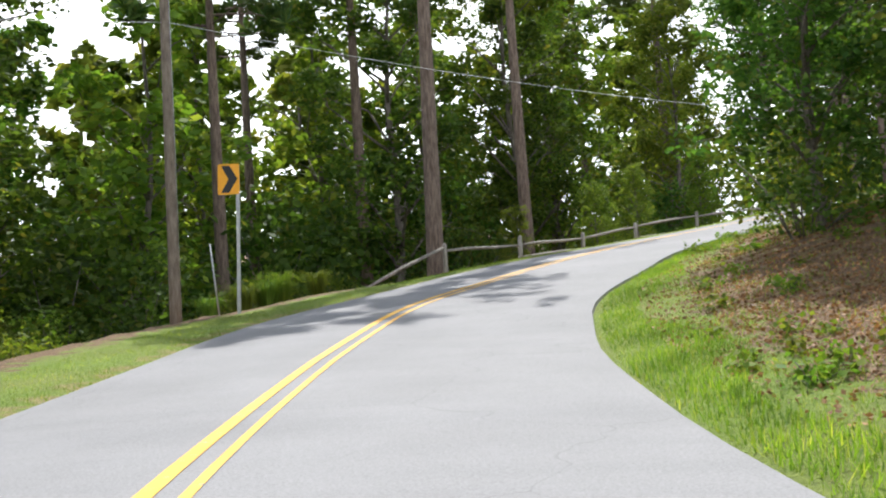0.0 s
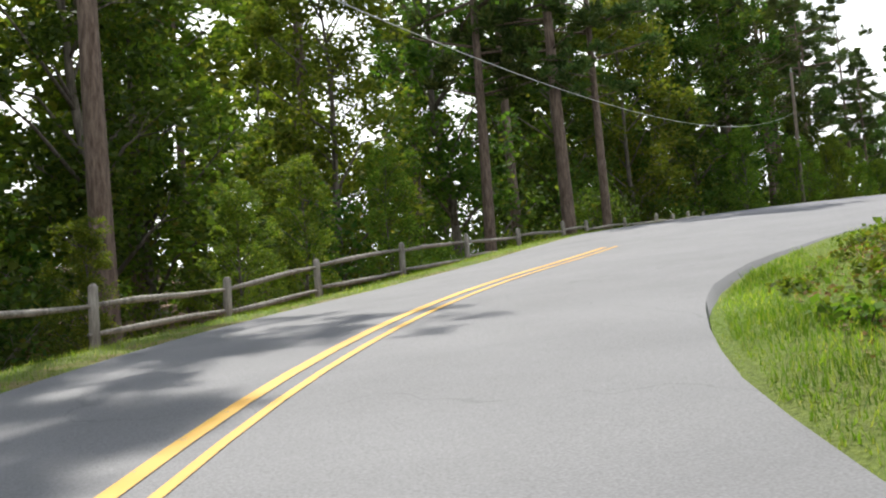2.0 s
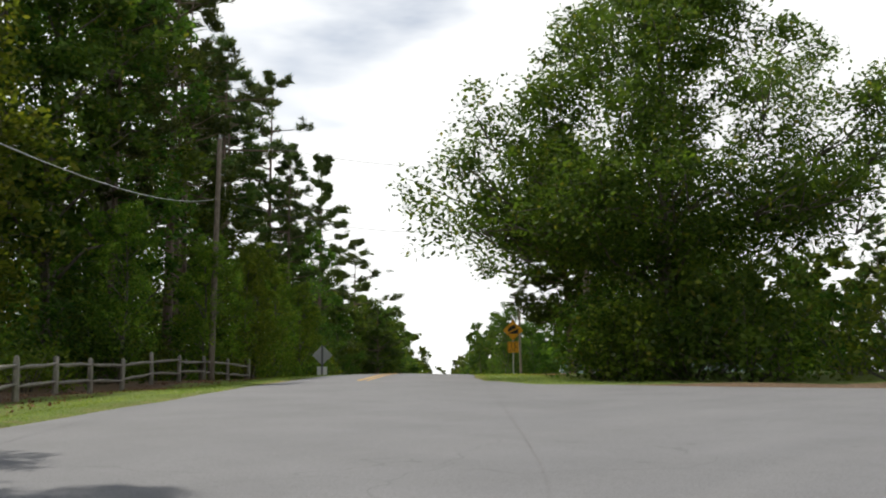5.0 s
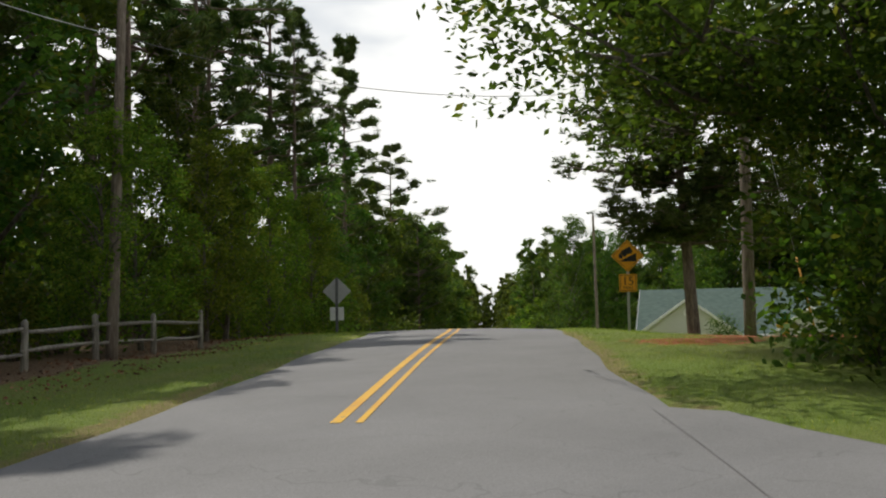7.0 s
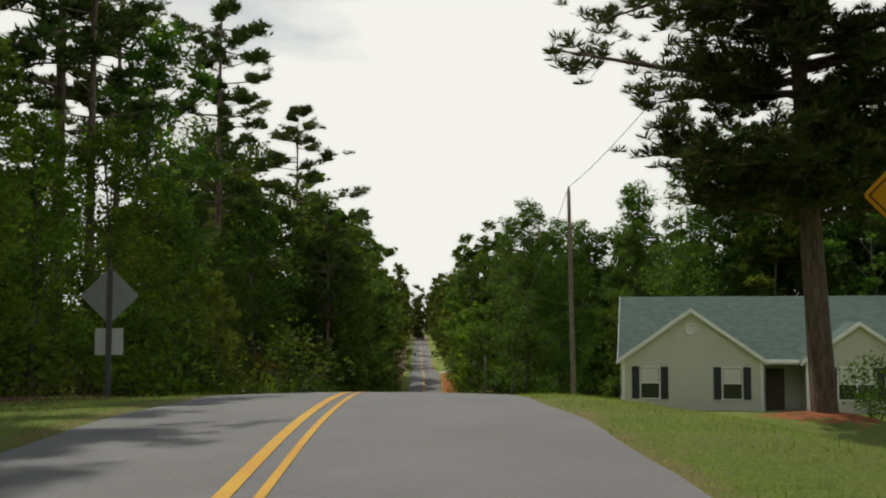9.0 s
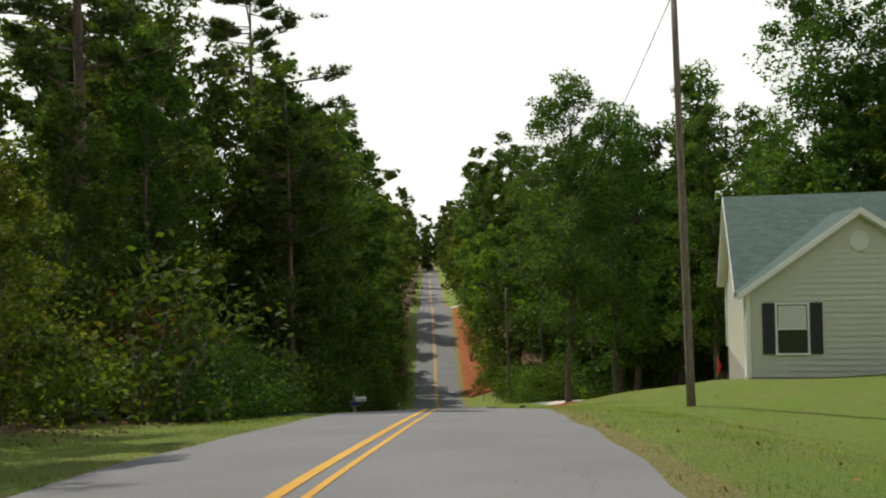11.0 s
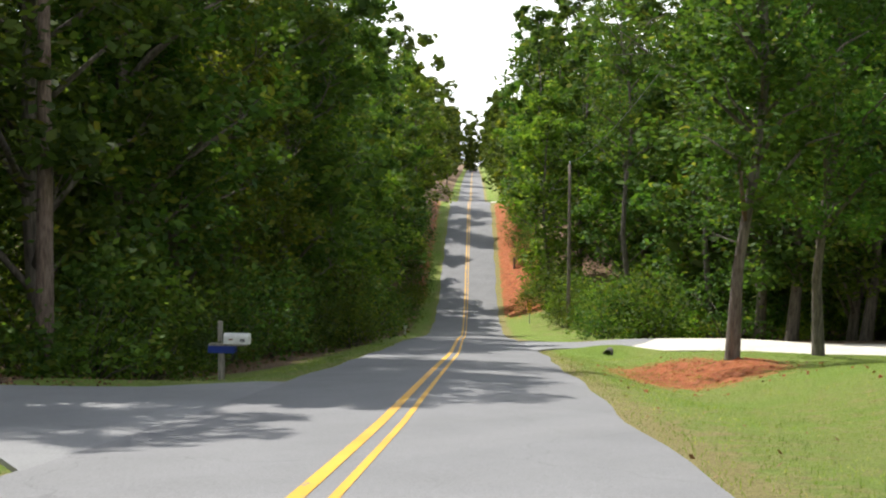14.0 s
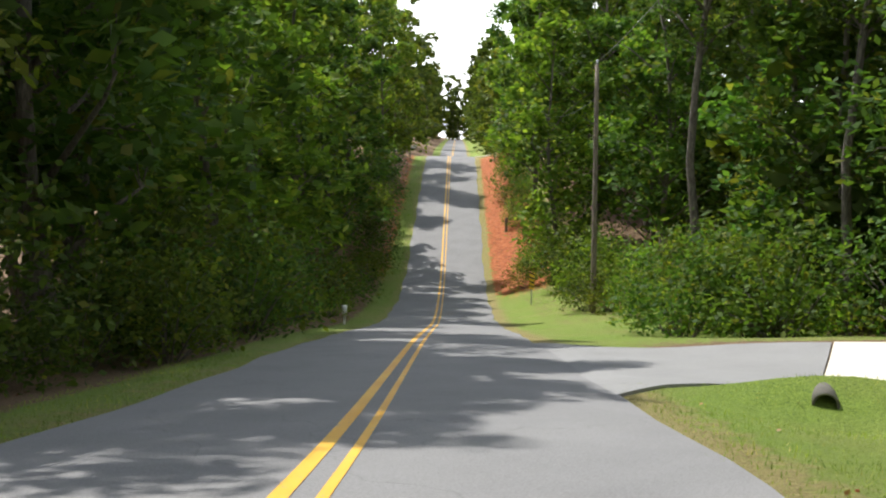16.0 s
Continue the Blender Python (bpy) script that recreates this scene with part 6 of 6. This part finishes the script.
patch = lambda p: 0.5 + 0.5 * np.sin(p[:, 0] * 1.7 + np.sin(p[:, 1] * 1.1)) * np.sin(p[:, 1] * 1.5 + 1)
p_ = np.concatenate([
    on_ground(-58, 0, -10, 26, 620000, lambda o, e, s, u: mouth_clear(o, e, s, u) & (e < 1.9) & (s < -2)),
    on_ground(-28, -8, 4, 13, 60000, lambda o, e, s, u: mouth_clear(o, e, s, u) & (o > 0) & (e > 1.2 * mouth_reach(s)) & (e < 6) & (rng.random(len(e)) < 0.7)),
    on_ground(-2, 135, -8, -3.6, 84000, lambda o, e, s, u: mouth_clear(o, e, s, u) & (e < np.where(s < 114, 3.4, 2.0))),
    on_ground(14, 131, 1.7, 5.2, 60000, lambda o, e, s, u: mouth_clear(o, e, s, u))])
stuff("verge_grass", blades(p_, rng.uniform(0.02, 0.065, len(p_)) * (0.6 + 0.7 * patch(p_)), rng.uniform(0.003, 0.006, len(p_)), 1.0), grass_blade, "short green and straw grass along the road's verges", "grass")
p_ = on_ground(-50, -8, 2, 26, 900000, lambda o, e, s, u: mouth_clear(o, e, s, u) & (o > 0) & (e > 0.12 + mouth_reach(s)) & (e < 4.5) & (rng.random(len(e)) < np.where(e < 1.0 + 0.35 * np.sin(s * 1.3), 0.75, 0.07)))
stuff("bank_grass", blades(p_, rng.uniform(0.04, 0.12, len(p_)) * (0.5 + 0.8 * patch(p_)), rng.uniform(0.004, 0.008, len(p_)), 0.7), bank_blade, "rough bright green grass on the bank inside the bend", "grass")
p_ = on_ground(60, 131, 5.0, 16, 42000, lambda o, e, s, u: ~((s > 86) & (u > 8.8) & (s < 100)) & (e > 0))
stuff("lawn_grass", blades(p_, rng.uniform(0.02, 0.05, len(p_)), rng.uniform(0.004, 0.008, len(p_)), 0.8), grass_blade, "mown green and straw lawn grass on a slope", "grass")
# dry leaves on the bank inside the bend and under the trees
p_ = on_ground(-56, -12, 4, 26, 330000, lambda o, e, s, u: mouth_clear(o, e, s, u) & (o > 0) & (e > 0.7 + 1.3 * mouth_reach(s)) & (e < 7.5) & (rng.random(len(e)) < 0.3 + 0.6 * (e > 1.5)))
p_[:, 2] += 0.03
stuff("leaf_litter", leaf_quads(p_, 0.027, 0.35, 0.7), dead_leaf, "brown and tan fallen leaves strewn over the bank", "leaf litter")
p_ = on_ground(-60, 130, -10, -4, 26000, lambda o, e, s, u: (o < 0) & (e > np.where(s > 4, 2.6, 0.9)) & (e < 6))
p_[:, 2] += 0.03
stuff("leaf_litter", leaf_quads(p_, 0.035, 0.35, 0.7), dead_leaf, "brown fallen leaves along the edge of the wood", "leaf litter")
p_ = on_ground(60, 131, 1.9, 9, 420, lambda o, e, s, u: mouth_clear(o, e, s, u))
p_[:, 2] += 0.03
stuff("leaf_litter", leaf_quads(p_, 0.032, 0.35, 0.7), dead_leaf, "scattered dry leaves on a green lawn", "leaf litter")


def weed(x, y, k, label="low broad-leaved weed on the bank"):
    n = 60
    c = np.c_[rng.normal(0, 0.16, (n, 2)), np.abs(rng.normal(0.12, 0.08, n))]
    t = thing("weed", Matrix.Translation((x, y, gz(x, y))) @ Matrix.Diagonal((k, k, k, 1)), label, "weed", "bank weeds")
    part("leaves", quads_mesh("weed", leaf_quads(c, 0.06, 0.5, 0.7), leaf_light), None, t)
    s = Tubes()
    for q in c[:8]:
        s.add([(0, 0, -0.05), tuple(q * 0.6), tuple(q)], [0.005, 0.004, 0.002], 4)
    part("stem", s.mesh("stem", bark_oak), None, t)


p_ = on_ground(-48, -12, 4, 26, 5000, lambda o, e, s, u: mouth_clear(o, e, s, u) & (o > 0) & (e > 0.9 + 1.3 * mouth_reach(s)) & (e < 5.5))
q_ = on_ground(-28, -10, 4, 12, 900, lambda o, e, s, u: mouth_clear(o, e, s, u) & (o > 0) & (e > 0.5 + 1.2 * mouth_reach(s)) & (e < 5.5))
p_ = np.concatenate([p_[:100], q_[:60]])
for x, y, z in p_:
    weed(float(x), float(y), rng.uniform(0.4, 0.85))


def tall_grass(x, y, k, label):
    n = 420
    t = thing("tall_grass", Matrix.Translation((x, y, gz(x, y))) @ Matrix.Diagonal((k, k, k, 1)), label, "grass clump", "tall grass clumps")
    r = np.abs(rng.normal(0, 0.28, n))
    a = rng.uniform(0, 2 * np.pi, n)
    d = np.stack([np.cos(a), np.sin(a), 0 * a], 1)
    base = d * (r * 0.5)[:, None]
    h = rng.uniform(0.7, 1.5, n)
    side = np.stack([-np.sin(a), np.cos(a), 0 * a], 1) * 0.012
    mid = base + d * (0.20 * h)[:, None] + np.array([0, 0, 1]) * (h * 0.75)[:, None]
    tip = base + d * (rng.uniform(0.4, 0.9, n) * h)[:, None] + np.array([0, 0, 1]) * (h * rng.uniform(0.55, 0.9, n))[:, None]
    q1 = np.stack([base - side, base + side, mid + side * 0.9, mid - side * 0.9], 1)
    q2 = np.stack([mid - side * 0.9, mid + side * 0.9, tip + side * 0.1, tip - side * 0.1], 1)
    part("blades", quads_mesh("blades", np.concatenate([q1, q2]), leaf_light), None, t)


for x, y, k in ((-2.6, 23.9, 0.65), (-1.8, 24.8, 0.72), (-1.1, 26.0, 0.6), (-3.2, 23.2, 0.55), (-2.4, 25.6, 0.7), (-2.0, 24.2, 0.6)):
    tall_grass(x, y, k, "clump of tall arching grass behind the verge")
bush(-7.0, 22.4, 0.62, 0, "small light green sapling by the verge")


def clods():
    """Loose lumps of clay where the bank has been cut by the drive."""
    verts, faces = [], []
    for _ in range(620):
        s, u = 117.2 + rng.normal(0, 2.9), 5.2 + rng.normal(0, 1.25)
        x, y = su(s, u)
        z, r = gz(x, y), 0.012 + 0.045 * rng.random() ** 4
        base = len(verts)
        ring = rng.uniform(0.5, 1.4, 5)
        verts += [(x + r * ring[k] * math.cos(k * 1.257), y + r * ring[k] * math.sin(k * 1.257), z - 0.01) for k in range(5)]
        verts += [(x + r * 0.6 * ring[4 - k] * math.cos(k * 1.257 + 0.4), y + r * 0.6 * ring[4 - k] * math.sin(k * 1.257 + 0.4), z + r * rng.uniform(0.4, 0.8)) for k in range(5)]
        faces += [(base + k, base + (k + 1) % 5, base + 5 + (k + 1) % 5, base + 5 + k) for k in range(5)] + [tuple(base + 5 + k for k in range(5))]
    tagged(part("clay_clods", mesh_from("clay_clods", verts, faces, clay_lump), None), "loose lumps of red clay on a cut bank", "clay clods", "", "stuff")


clay_lump = simple("clay_lump", (0.33, 0.105, 0.038), 0.95, 0, 0.35, 3.0, 0.5)
clods()
